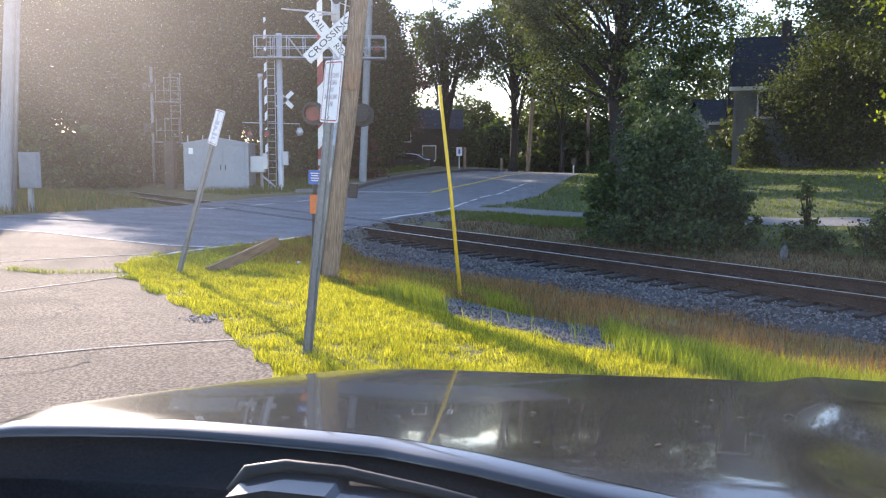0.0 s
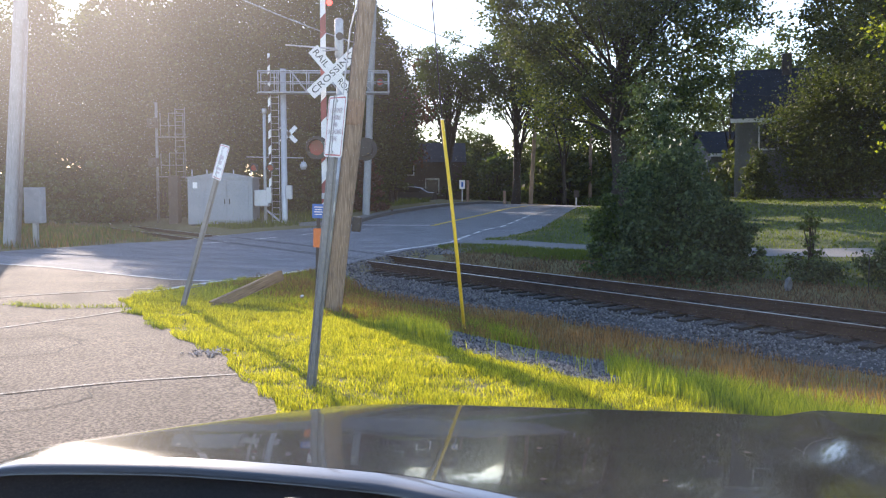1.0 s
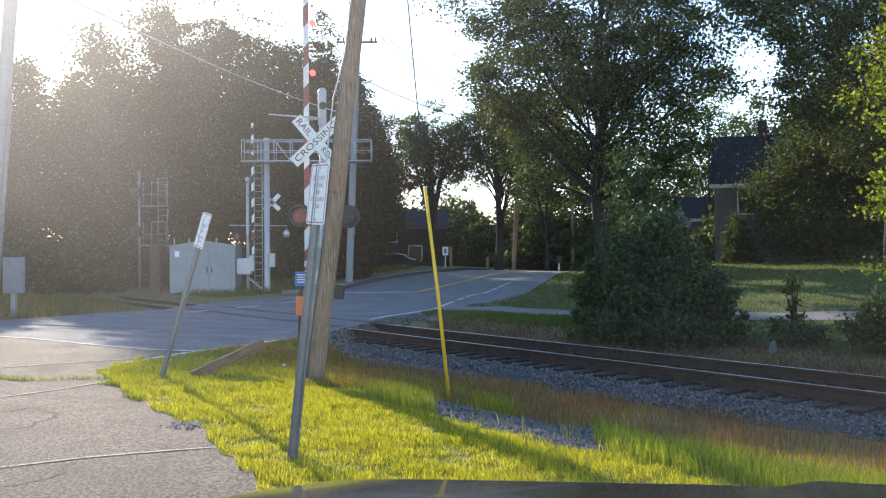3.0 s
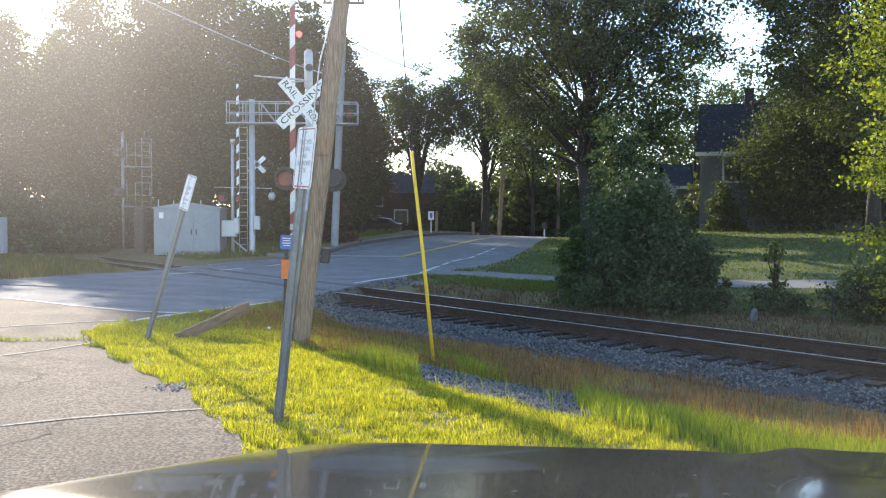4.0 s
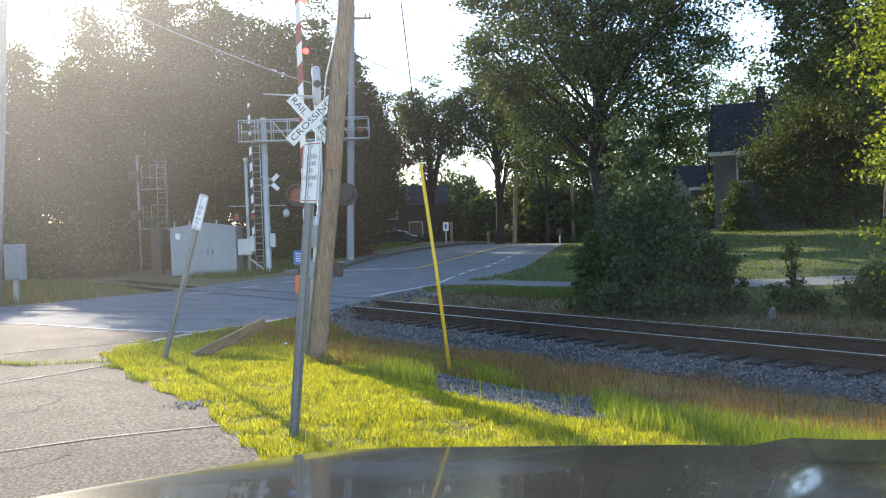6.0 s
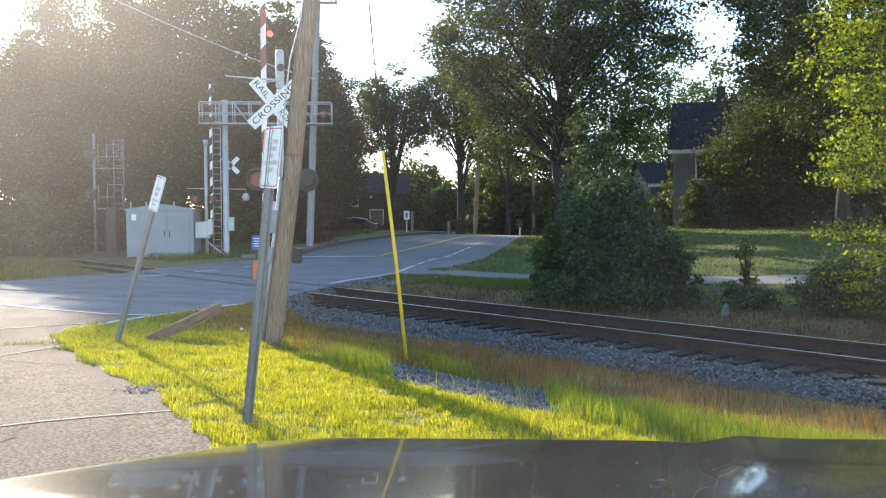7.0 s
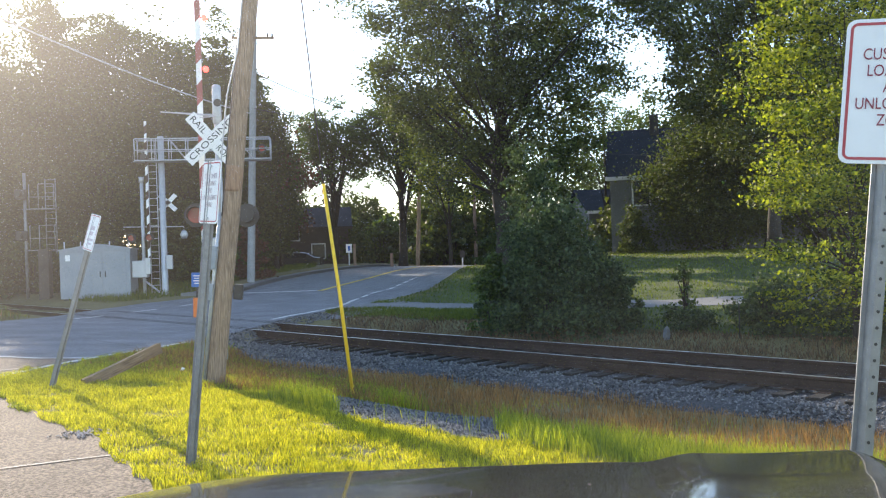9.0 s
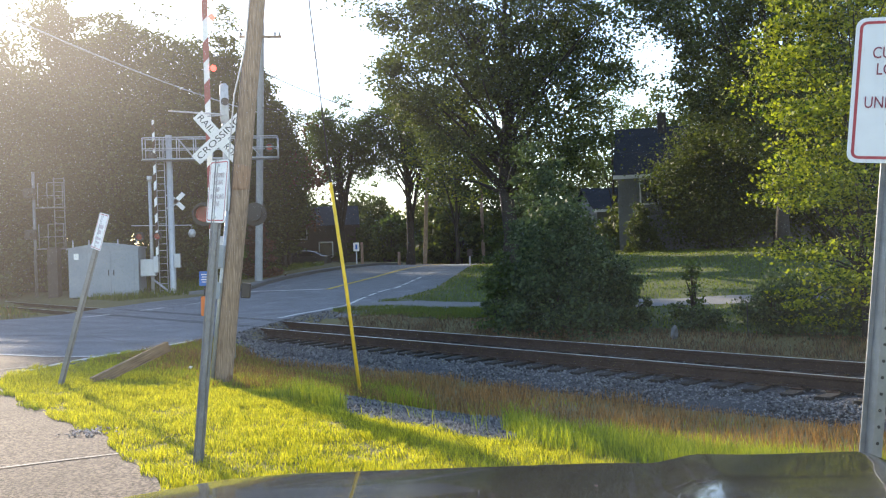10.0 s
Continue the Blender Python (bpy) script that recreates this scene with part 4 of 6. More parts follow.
UNDER = [(-16, 49.5), (-19, 48), (-22, 47.5), (-25, 46), (-28, 45), (-31, 44), (-9.5, 51), (-7.5, 55), (-6, 60), (-11, 56), (-14, 54), (-18, 53), (-23, 53), (-28, 52), (-33, 50), (-5, 68),
         (0, 76), (5, 78), (10, 72), (13, 66), (17, 60), (-2, 80), (3, 84), (-7, 66), (-4.6, 69.5), (-8.5, 69.5), (1.5, 70), (-20, 41), (-24, 40), (-28, 38), (-32, 36), (14, 56), (26, 50), (30, 44), (29, 48), (26.5, 49), (20, 56)]
UNDER += [(-21.5, 56), (-24, 62), (-19.5, 51.5), (-25.5, 56), (-17, 57), (-20.5, 59), (-27, 58)]
UNDER += [(x, 88 + (x % 7), ) for x in range(-9, 30, 3)]
for k, (x, y) in enumerate(UNDER):
    copy_thing(under[k % 2], turned(x, y, wr.uniform(0, 6.28), wr.uniform(0.9, 1.35) * (1.6 if y > 70 else 1)))
tree("copper_tree", "reddish-brown leafed tree beyond the pavement", "tree", on_land(-3.3, 59, -0.1), 9.5, 2.6, 2.0, 60, 9000, 0.24, LEAF_RED, 0.14, 46, clump_r=0.9)
shrub("red_shrub", "reddish-brown leafed shrub beside the far pole", on_land(-4.6, 50.5, -0.1), 1.3, 3.6, 50, 4500, 0.2, LEAF_RED, 45, cone=0.3)


# ---- grass and weeds ----
rng = np.random.default_rng(7)


def scatter(n, x0, x1, y0, y1, keep):
    x, y = rng.uniform(x0, x1, n), rng.uniform(y0, y1, n)
    e = x - np.interp(y, EDGE_Y, EDGE_X)
    d, s = x * NX + y * NY, -x * NY + y * NX
    ok = keep(x, y, e, d, s, rng.random(n))
    x, y = x[ok], y[ok]
    z = np.where((x - np.interp(y, EDGE_Y, EDGE_X) < 0) & (y < 16), level(x, y) + 0.02, land(x, y))
    return np.stack([x, y, z - 0.01], 1)


def clumpy(x, y, f):
    return np.sin(x * f + 1.3 * np.sin(y * f * 0.7)) * np.sin(y * f * 1.1 + 1.7 * np.sin(x * f * 0.6))


p = scatter(880000, -5, 6, 2.6, 16, lambda x, y, e, d, s, u: (e > -0.06 + 0.07 * clumpy(x, y, 5)) & (d < 5.32 + 0.12 * clumpy(x, y, 2) + 0.5 * smooth(8.2, 9.5, s) + 1.6 * smooth(10.2, 12.0, s)) & (u < 0.8))
p = p[(p[:, 1] < 13.0) | (rng.random(len(p)) < 0.6)]
h = rng.uniform(0.028, 0.075, len(p)) * (1 + 0.35 * clumpy(p[:, 0], p[:, 1], 3.1) + 0.4 * clumpy(p[:, 0], p[:, 1], 11.0))
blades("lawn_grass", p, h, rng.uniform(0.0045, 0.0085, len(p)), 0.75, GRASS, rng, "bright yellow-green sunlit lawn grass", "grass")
p = scatter(230000, -4, 9, 2.6, 15, lambda x, y, e, d, s, u: (e > 0.1) & (d > 5.2) & (d < 7.75 + 0.9 * smooth(6.0, 3.5, s) + 0.4 * clumpy(x, y, 1.3)) & (s < 8.9 + 0.6 * clumpy(x, y, 1.9))
            & ~((d > ditch_foot(s)) & (d < ditch_edge(s) + 0.08 * clumpy(x, y, 6)) & (s > 4.8) & (s < 9.0) & (u > 0.014)) & (u < 0.85))
h = rng.uniform(0.08, 0.27, len(p)) * (1 + 0.3 * clumpy(p[:, 0], p[:, 1], 2.1))
blades("ditch_grass", p, h, rng.uniform(0.005, 0.009, len(p)), 0.5, DITCH, rng, "tall green grass in the ditch", "grass")
p = scatter(330000, -4, 12, 2.0, 24, lambda x, y, e, d, s, u: (e > 0.15) & (d > 7.4 + 0.5 * smooth(6.0, 3.5, s) - 1.5 * smooth(7.8, 9.2, s) + 0.5 * clumpy(x, y, 1.7)) & (d < 10.6 - 1.2 * smooth(12.5, 16, s) + 0.2 * clumpy(x, y, 2.6)) & (u < 0.85))
p2 = scatter(150000, -4, 1, 11, 20, lambda x, y, e, d, s, u: (e > 0.1) & (d > 5.2) & (d < 9.4 + 0.3 * clumpy(x, y, 2.2)) & (u < 0.8))
p = p[(p[:, 0] * NX + p[:, 1] * NY > 5.6) | (rng.random(len(p)) < 0.4)]
p = np.concatenate([p[rng.random(len(p)) < 0.75], p2[::3]])
h = rng.uniform(0.04, 0.24, len(p)) ** 1.15 * (1 + 0.4 * clumpy(p[:, 0], p[:, 1], 1.6))
h[-len(p2[::3]):] *= 0.6
blades("dry_weeds", p, h, rng.uniform(0.005, 0.010, len(p)), 0.5, DRY, rng, "dry reddish-brown weeds beside the ballast", "weeds")
p = np.concatenate([p2[1::3], scatter(60000, -4, 12, 2.0, 22, lambda x, y, e, d, s, u: (e > 0.15) & (d > 7.8) & (d < 9.9) & (clumpy(x, y, 1.1) > -0.2) & (u < 0.7))])
blades("shade_grass", p, rng.uniform(0.04, 0.13, len(p)), rng.uniform(0.006, 0.011, len(p)), 0.7, DITCH, rng, "short dull green grass in the shade", "grass")
# these weeds take the tone darkened for shade
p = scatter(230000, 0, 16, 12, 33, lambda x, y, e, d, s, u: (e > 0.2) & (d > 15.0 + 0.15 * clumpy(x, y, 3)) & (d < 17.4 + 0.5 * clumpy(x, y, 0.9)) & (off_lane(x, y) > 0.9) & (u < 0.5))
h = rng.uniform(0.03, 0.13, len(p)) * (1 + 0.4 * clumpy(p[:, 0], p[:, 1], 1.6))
blades("track_side_weeds", p, h, rng.uniform(0.012, 0.02, len(p)), 0.8, SHADE_LITTER, rng, "dry brown weeds beyond the railway", "weeds")
p = scatter(80000, -1, 34, 17, 52, lambda x, y, e, d, s, u: (e > 0.05) & (d > 17.6 + clumpy(x, y, 0.9)) & (d < 46) & (u < 0.8) & (off_lane(x, y) > 0.85))
h = rng.uniform(0.05, 0.13, len(p))
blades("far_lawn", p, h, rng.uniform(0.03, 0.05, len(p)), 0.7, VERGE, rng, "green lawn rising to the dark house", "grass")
p = scatter(60000, -1.5, 6, 24, 32, lambda x, y, e, d, s, u: (e > 0.05) & (d > 16.8 + 0.3 * clumpy(x, y, 2)) & (d < 20) & (off_lane(x, y) > 0.9) & (u < 0.7))
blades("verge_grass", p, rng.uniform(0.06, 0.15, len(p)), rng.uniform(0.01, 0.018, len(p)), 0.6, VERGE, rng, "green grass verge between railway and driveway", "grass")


def left_of(x, y):
    return np.interp(y, LEFT_Y, LEFT_X) - x


p = scatter(120000, -30, -9, 20.5, 44, lambda x, y, e, d, s, u: (left_of(x, y) > 0.1 + 0.2 * clumpy(x, y, 3)) & (left_of(x, y) < 12) & (d < 10.6 + 0.5 * clumpy(x, y, 2)) & (u < 0.7))
h = rng.uniform(0.08, 0.36, len(p)) * (0.8 + 0.5 * clumpy(p[:, 0], p[:, 1], 0.9))
m = rng.random(len(p)) < 0.55
blades("roadside_weeds", p[m], np.maximum(h[m], 0.08), rng.uniform(0.012, 0.022, m.sum()), 0.5, VERGE, rng, "tall pale green weeds at the roadside", "weeds")
blades("dry_weeds", p[~m], np.maximum(h[~m], 0.08) * 0.9, rng.uniform(0.010, 0.02, (~m).sum()), 0.5, DRY, rng, "dry brown weeds at the roadside", "weeds")
p = scatter(60000, -24, -1, 38, 62, lambda x, y, e, d, s, u: (left_of(x, y) > 1.8) & (left_of(x, y) < 9) & (d > 15.6) & (u < 0.7))
blades("bank_grass", p, rng.uniform(0.12, 0.4, len(p)), rng.uniform(0.02, 0.04, len(p)), 0.5, VERGE, rng, "rough grass bank behind the pavement", "grass")
t = rng.random(900)
k = rng.integers(0, 4, 900)
ends = np.array([(-4.9, 10.6, -3.9, 10.9), (-3.9, 10.4, -3.5, 10.1), (-5.6, 10.9, -4.9, 10.6), (-3.3, 9.5, -3.0, 9.1)])[k]
p = np.stack([ends[:, 0] + (ends[:, 2] - ends[:, 0]) * t, ends[:, 1] + (ends[:, 3] - ends[:, 1]) * t], 1) + rng.normal(0, 0.035, (900, 2))
p = np.column_stack([p, level(p[:, 0], p[:, 1]) + 0.015])
blades("crack_weeds", p, rng.uniform(0.02, 0.09, 900), rng.uniform(0.004, 0.009, 900), 1.1, DITCH, rng, "small weeds growing from asphalt cracks", "weeds")
p = scatter(36000, -2, 12, -5, 2.8, lambda x, y, e, d, s, u: (e > -0.05) & (u < 0.9))
blades("lawn_grass", p, rng.uniform(0.03, 0.09, len(p)), rng.uniform(0.012, 0.02, len(p)), 0.8, GRASS, rng, "yellow-green lawn grass beside the lot", "grass")

# ---- signs and posts on the near side ----
def channel_post(parent, length, width=0.075, depth=0.04, holes=True, below=0.4):
    """A U-channel sign post with punched holes, its open side to the back."""
    bm = bmesh.new()
    w, dp, t = width / 2, depth, 0.004
    ring = [(-w, dp * 0.7), (-w, dp * 0.7 + t), (-w * 0.62, dp * 0.7 + t), (-w * 0.42, t), (w * 0.42, t), (w * 0.62, dp * 0.7 + t), (w, dp * 0.7 + t), (w, dp * 0.7),
            (w * 0.58, dp * 0.7), (w * 0.38, 0), (-w * 0.38, 0), (-w * 0.58, dp * 0.7)]
    a = [bm.verts.new((x, y, -below)) for x, y in ring]
    b = [bm.verts.new((x, y, length)) for x, y in ring]
    for k in range(len(ring)):
        bm.faces.new((a[k - 1], a[k], b[k], b[k - 1]))
    for row in (a, b):
        for q in ((0, 1, 2, 11), (2, 3, 10, 11), (3, 4, 9, 10), (4, 5, 8, 9), (5, 6, 7, 8)):
            bm.faces.new([row[k] for k in q])
    post = part("post", bm, POST_STEEL, parent)
    if holes:
        bm = bmesh.new()
        z = 0.12
        while z < length - 0.02:
            disc(bm, (0, -0.0008, z), (0, 1, 0), 0.0055, 0.002, 8)
            z += 0.0508
        tagged(part("post_holes", bm, DARK_METAL, post, "dark punched holes"), kind="stuff")
    return post


def lot_sign(label, m, height, turn, lines=True, ink=BLACK, holes=False, group="parking lot signs"):
    ob = thing("parking_sign", label, "sign", m, group)
    channel_post(ob, height, holes=holes)
    mid = height - 0.235
    at = pose(0, -0.012, mid, 0, 0, turn)
    bm = plate(0.305, 0.457, 0.004, 0.03)
    bm.transform(at)
    panel = part("panel", bm, WHITE, ob, "white sheet metal sign panel with a red border")
    bm = border(0.282, 0.434, 0.022, 0.009, -0.0032)
    bm.transform(at)
    part("border", bm, RED, panel)
    if lines:
        for k, (word, w) in enumerate((("CUSTOMER", 0.2), ("LOADING", 0.17), ("AND", 0.075), ("UNLOADING", 0.225), ("ZONE", 0.1))):
            lettering(word, 0.052, ink, panel, at @ Matrix.Translation((0, -0.0036, 0.115 - 0.052 * k)), width=w)
    else:
        bm = bmesh.new()
        box(bm, (0, -0.0032, 0.06), (0.14, 0.001, 0.05))
        box(bm, (0.0, -0.0032, -0.01), (0.09, 0.001, 0.05))
        box(bm, (0, -0.0032, -0.09), (0.18, 0.001, 0.03))
        box(bm, (0, -0.0032, -0.14), (0.12, 0.001, 0.025))
        bm.transform(at)
        part("print", bm, GREY_INK, panel)
    bm = bmesh.new()
    for z in (0.19, -0.19):
        disc(bm, (0, -0.006, z), (0, 1, 0), 0.009, 0.012, 6)
    bm.transform(at)
    part("bolts", bm, GALV, panel)
    return ob


lot_sign("white loading zone sign on a leaning steel post in the grass", pose(-1.005, 6.4, 0.0, 0, 6.0, 0), 2.21, -57, ink=GREY_INK)
lot_sign("white sign on a strongly leaning steel post at the lot edge", pose(-3.43, 11.1, -0.1, 0, 16.0, 0), 2.26, -53, lines=False)
lot_sign("white loading zone sign on a steel post beside the parked car", pose(1.584, 2.455, -0.027, 0, 6.6, 0), 2.21, -33, ink=RED_INK, holes=True)

guy = thing("guy_wire", "steel guy wire with a bright yellow plastic guard", "guy wire", Matrix.Translation((0.287, 11.5, -0.3)))
a, b, c = Vector((0, 0, -0.1)), Vector((-0.3, 0, 2.72)), Vector((-0.88, 0, 9.6))
part("guard", tube(bmesh.new(), [a, a.lerp(b, 0.5) + Vector((0.012, 0, 0)), b], [0.024, 0.024, 0.022], 10), YELLOW, guy, "bright yellow plastic guard")
part("wire", tube(bmesh.new(), [b.lerp(a, 0.02), c], 0.009, 6), WIRE, guy)


def wood_pole(label, base, top, r0, r1, name="utility_pole", mat=POLE_WOOD):
    ob = thing(name, label, "utility pole", Matrix.Translation(base))
    v = Vector(top) - Vector(base)
    rr = random.Random(len(label))
    pts = [Vector((0, 0, -0.5))] + [v * k / 8 + Vector((rr.uniform(-1, 1), rr.uniform(-1, 1), 0)) * 0.01 for k in range(9)]
    part("shaft", tube(bmesh.new(), pts, [r0 + (r1 - r0) * k / 9 for k in range(10)], 18), mat, ob)
    return ob, v


pole, v = wood_pole("leaning weathered wooden utility pole at the grass edge", (-1.515, 11.6, -0.25), (-0.385, 11.65, 9.3), 0.13, 0.094)
u = v.normalized()


def beside(k, side, front):
    """A place on the pole's skin, k metres up it."""
    p = u * k
    return p + Vector((side, front, 0))


bm = bmesh.new()
tube(bm, [beside(2.62, 0, 0), beside(2.66, 0, 0), beside(2.92, 0, 0), beside(2.96, 0, 0)], [0.116, 0.1205, 0.1195, 0.115], 18)
part("scar", bm, POLE_SCAR, pole, "band of bare orange wood")
part("conduit", tube(bmesh.new(), [beside(-0.1, -0.14, -0.06), beside(1.55, -0.135, -0.06), beside(2.35, -0.13, -0.06)], 0.026, 10), GALV, pole, "grey metal conduit")
part("junction_box", box(bmesh.new(), (0, 0, 0), (0.1, 0.09, 0.3), Matrix.Translation(beside(1.75, -0.17, -0.1)) @ pose(0, 0, 0, 0, 6.8, 0), 0.008), CABINET, pole)
part("junction_box", box(bmesh.new(), (0, 0, 0), (0.09, 0.08, 0.22), Matrix.Translation(beside(1.3, -0.17, -0.1)) @ pose(0, 0, 0, 0, 6.8, 0), 0.008), CABINET, pole)
part("meter_box", box(bmesh.new(), (0, 0, 0), (0.12, 0.14, 0.2), Matrix.Translation(beside(1.28, 0.19, 0.04)) @ pose(0, 0, 0, 0, 6.8, 0), 0.01), DARK_METAL, pole, "small dark box")
part("cable", tube(bmesh.new(), [beside(2.3, -0.13, -0.07), beside(2.9, -0.18, -0.05), beside(3.9, -0.18, -0.05), beside(4.5, -0.09, -0.08), beside(8.5, -0.085, -0.06)], 0.011, 6), ALU, pole, "pale cable")
part("cable", tube(bmesh.new(), [beside(2.3, -0.1, -0.08), beside(3.4, -0.115, -0.07), beside(8.5, -0.08, -0.06)], 0.008, 6), WIRE, pole)

marker = thing("marker_post", "dark marker post with an orange tag and blue notice", "marker post", pose(-1.80, 12.1, -0.28, 0, 1.5, 0))
part("post", box(bmesh.new(), (0, 0, 0.7), (0.055, 0.02, 1.7), bev=0.005), DARK_METAL, marker)
part("tag", box(bmesh.new(), (-0.01, -0.016, 1.09), (0.11, 0.012, 0.27), bev=0.008), ORANGE, marker, "orange plastic tag")
notice = part("notice", plate(0.175, 0.2, 0.004, 0.015, None), BLUE, marker, "small blue emergency notice")
notice.location = (0, -0.014, 1.47)
bm = bmesh.new()
for k in range(4):
    box(bm, (0, -0.0026, 0.055 - 0.034 * k), (0.12 - 0.02 * (k % 2), 0.001, 0.012))
part("print", bm, WHITE, notice)

plank = thing("wooden_plank", "broken weathered timber lying propped in the grass", "plank", look((-3.02, 11.35, -0.03), (-2.32, 12.1, 0.27)))
bm = box(bmesh.new(), (0, 0, -0.5), (0.07, 0.14, 1.2), bev=0.008)
bmesh.ops.subdivide_edges(bm, edges=bm.edges[:], cuts=2)
rr = random.Random(4)
for v2 in bm.verts:
    v2.co += Vector((rr.uniform(-1, 1), rr.uniform(-1, 1), rr.uniform(-1, 1))) * 0.006
part("board", bm, PLANK, plank)


def boulder(name, label, place, size, mat, seed, category="stone", flat=0.7):
    bm = bmesh.new()
    bmesh.ops.create_icosphere(bm, subdivisions=2, radius=1.0)
    for v3 in bm.verts:
        v3.co *= 1 + 0.35 * noise.noise(v3.co * 1.4 + Vector((seed * 5.3, 0, 0)))
        v3.co = Vector((v3.co.x * size[0], v3.co.y * size[1], v3.co.z * size[2]))
    ob = part(name, bm, mat, None, smooth=False)
    ob.location = place
    ob.rotation_euler = (0.1, 0.3, seed)
    return tagged(ob, label, category)


boulder("boulder", "grey boulder standing beside the shrubs", on_land(7.3, 18.0, 0.12), (0.15, 0.08, 0.17), BOULDER, 1)
boulder("paper_litter", "crumpled white paper litter in the grass", on_land(-2.2, 13.2, 0.08), (0.045, 0.035, 0.02), WHITE, 9, "litter")


# ---- railway crossing signals ----
def word_blade(parent, words, angle, centre, w=1.22, h=0.23):
    at = Matrix.Translation(centre) @ Matrix.Rotation(radians(angle), 4, "Y")
    bm = plate(w, h, 0.006, 0.01)
    bm.transform(at)
    blade = part("blade", bm, WHITE, parent)
    for word, x, size, wide in words:
        lettering(word, size, BLACK, blade, at @ Matrix.Translation((x, -0.0045, 0)), width=wide)
    return blade


def flasher(parent, centre, facing=-1, lens=RED_LENS):
    """A round signal head: black disc, hood and red lens."""
    bm = disc(bmesh.new(), centre, (0, 1, 0), 0.23, 0.02, 28)
    head = part("signal_disc", bm, DARK_METAL, parent, "black signal disc")
    c = Vector(centre)
    bm = bmesh.new()
    n = 14
    for k in range(n):
        a0, a1 = radians(-20 + 220 * k / n), radians(-20 + 220 * (k + 1) / n)
        q = []
        for rr2 in (0.17, 0.155):
            for a0_, dep in ((a0, 0.02), (a1, 0.02), (a1, 0.26), (a0, 0.26)):
                q.append(bm.verts.new(c + Vector((math.cos(a0_) * rr2, facing * dep, math.sin(a0_) * rr2))))
        bm.faces.new(q[:4])
        bm.faces.new(q[4:][::-1])
        bm.faces.new((q[2], q[3], q[7], q[6]))
    part("visor", bm, DARK_METAL, head)
    part("lens", disc(bmesh.new(), c + Vector((0, facing * 0.03, 0)), (0, 1, 0), 0.15, 0.04, 24, 0.02), lens, head, "dark red lens")
    part("housing", disc(bmesh.new(), c - Vector((0, facing * 0.1, 0)), (0, 1, 0), 0.14, 0.18, 16), DARK_METAL, head)
    return head


def gate_arm(parent, x, y, z0, z1, width, lamps, ink=RED):
    """A raised gate arm with slanted red and white bands."""
    arm = part("gate_arm", box(bmesh.new(), (x, y, (z0 + z1) / 2), (width, 0.03, z1 - z0), bev=0.004), WHITE, parent, "raised white gate arm with red bands")
    z = z0 + 0.25
    while z < z1 - 0.5:
        bm = bmesh.new()
        w = width / 2 + 0.002
        q = [bm.verts.new((x + sx * w, y + sy * 0.018, z + dz + sx * 0.06)) for sy in (-1, 1) for sx, dz in ((-1, 0), (1, 0), (1, 0.4), (-1, 0.4))]
        for f in ((0, 1, 2, 3), (7, 6, 5, 4), (1, 5, 6, 2), (4, 0, 3, 7)):
            bm.faces.new([q[i] for i in f])
        part("red_band", bm, ink, arm)
        z += 0.81
    for z in lamps:
        bm = disc(bmesh.new(), (x + 0.13, y, z), (0, 1, 0), 0.055, 0.08, 14)
        lamp = part("gate_lamp", bm, RED_LAMP, arm, "small red gate lamp")
        part("bracket", box(bmesh.new(), (x + 0.07, y, z), (0.06, 0.02, 0.02)), DARK_METAL, lamp)
    return arm


near = thing("crossing_signal", "railway crossing signal with crossbuck, lamps and raised gate", "crossing signal", Matrix.Translation((-2.04, 17.0, -0.29)))
part("mast", tube(bmesh.new(), [(0, 0, -0.2), (0, 0, 5.05)], 0.062, 14), ALU, near)
part("mast_cap", tube(bmesh.new(), [(0, 0, 4.35), (0, 0, 4.4), (0, 0, 5.08), (0, 0, 5.12)], [0.065, 0.085, 0.085, 0.05], 14), ALU, near)
part("bell", disc(bmesh.new(), (0.03, -0.1, 4.75), (0, 1, 0), 0.075, 0.09, 18, 0.03), DARK_METAL, near, "dark warning bell")
word_blade(near, (("CROSSING", 0, 0.175, 1.08),), -43, (-0.11, -0.10, 4.05))
word_blade(near, (("RAIL", -0.37, 0.175, 0.38), ("ROAD", 0.38, 0.175, 0.40)), 50, (-0.11, -0.092, 4.05))
part("cross_arm", tube(bmesh.new(), [(-0.54, 0, 2.6), (0.58, 0, 2.58)], 0.03, 8), ALU, near)
flasher(near, (-0.44, -0.08, 2.6))
flasher(near, (0.50, 0.12, 2.58), 1)
gate_arm(near, -0.33, 0.12, 1.3, 9.4, 0.105, (5.45, 6.45, 9.2), FADED_RED)
part("gate_support", box(bmesh.new(), (-0.2, 0.1, 1.65), (0.36, 0.1, 0.12), bev=0.01), ALU, near)
part("gate_mechanism", box(bmesh.new(), (-0.05, 0.0, 1.85), (0.42, 0.4, 0.62), bev=0.03), ALU, near, "grey gate mechanism housing")
part("counterweight", box(bmesh.new(), (-0.3, 0.12, 1.2), (0.1, 0.12, 0.5), bev=0.01), ALU, near)
part("light_bar", tube(bmesh.new(), [(0, -0.03, 4.52), (-1.05, -0.03, 4.6)], [0.022, 0.012], 8), ALU, near)
part("light_bar", tube(bmesh.new(), [(-0.55, -0.03, 4.47), (0.05, -0.1, 4.5)], 0.012, 8), ALU, near)
part("base_box", box(bmesh.new(), (-0.12, 0, 0.05), (0.26, 0.3, 0.36), bev=0.02), ALU, near)


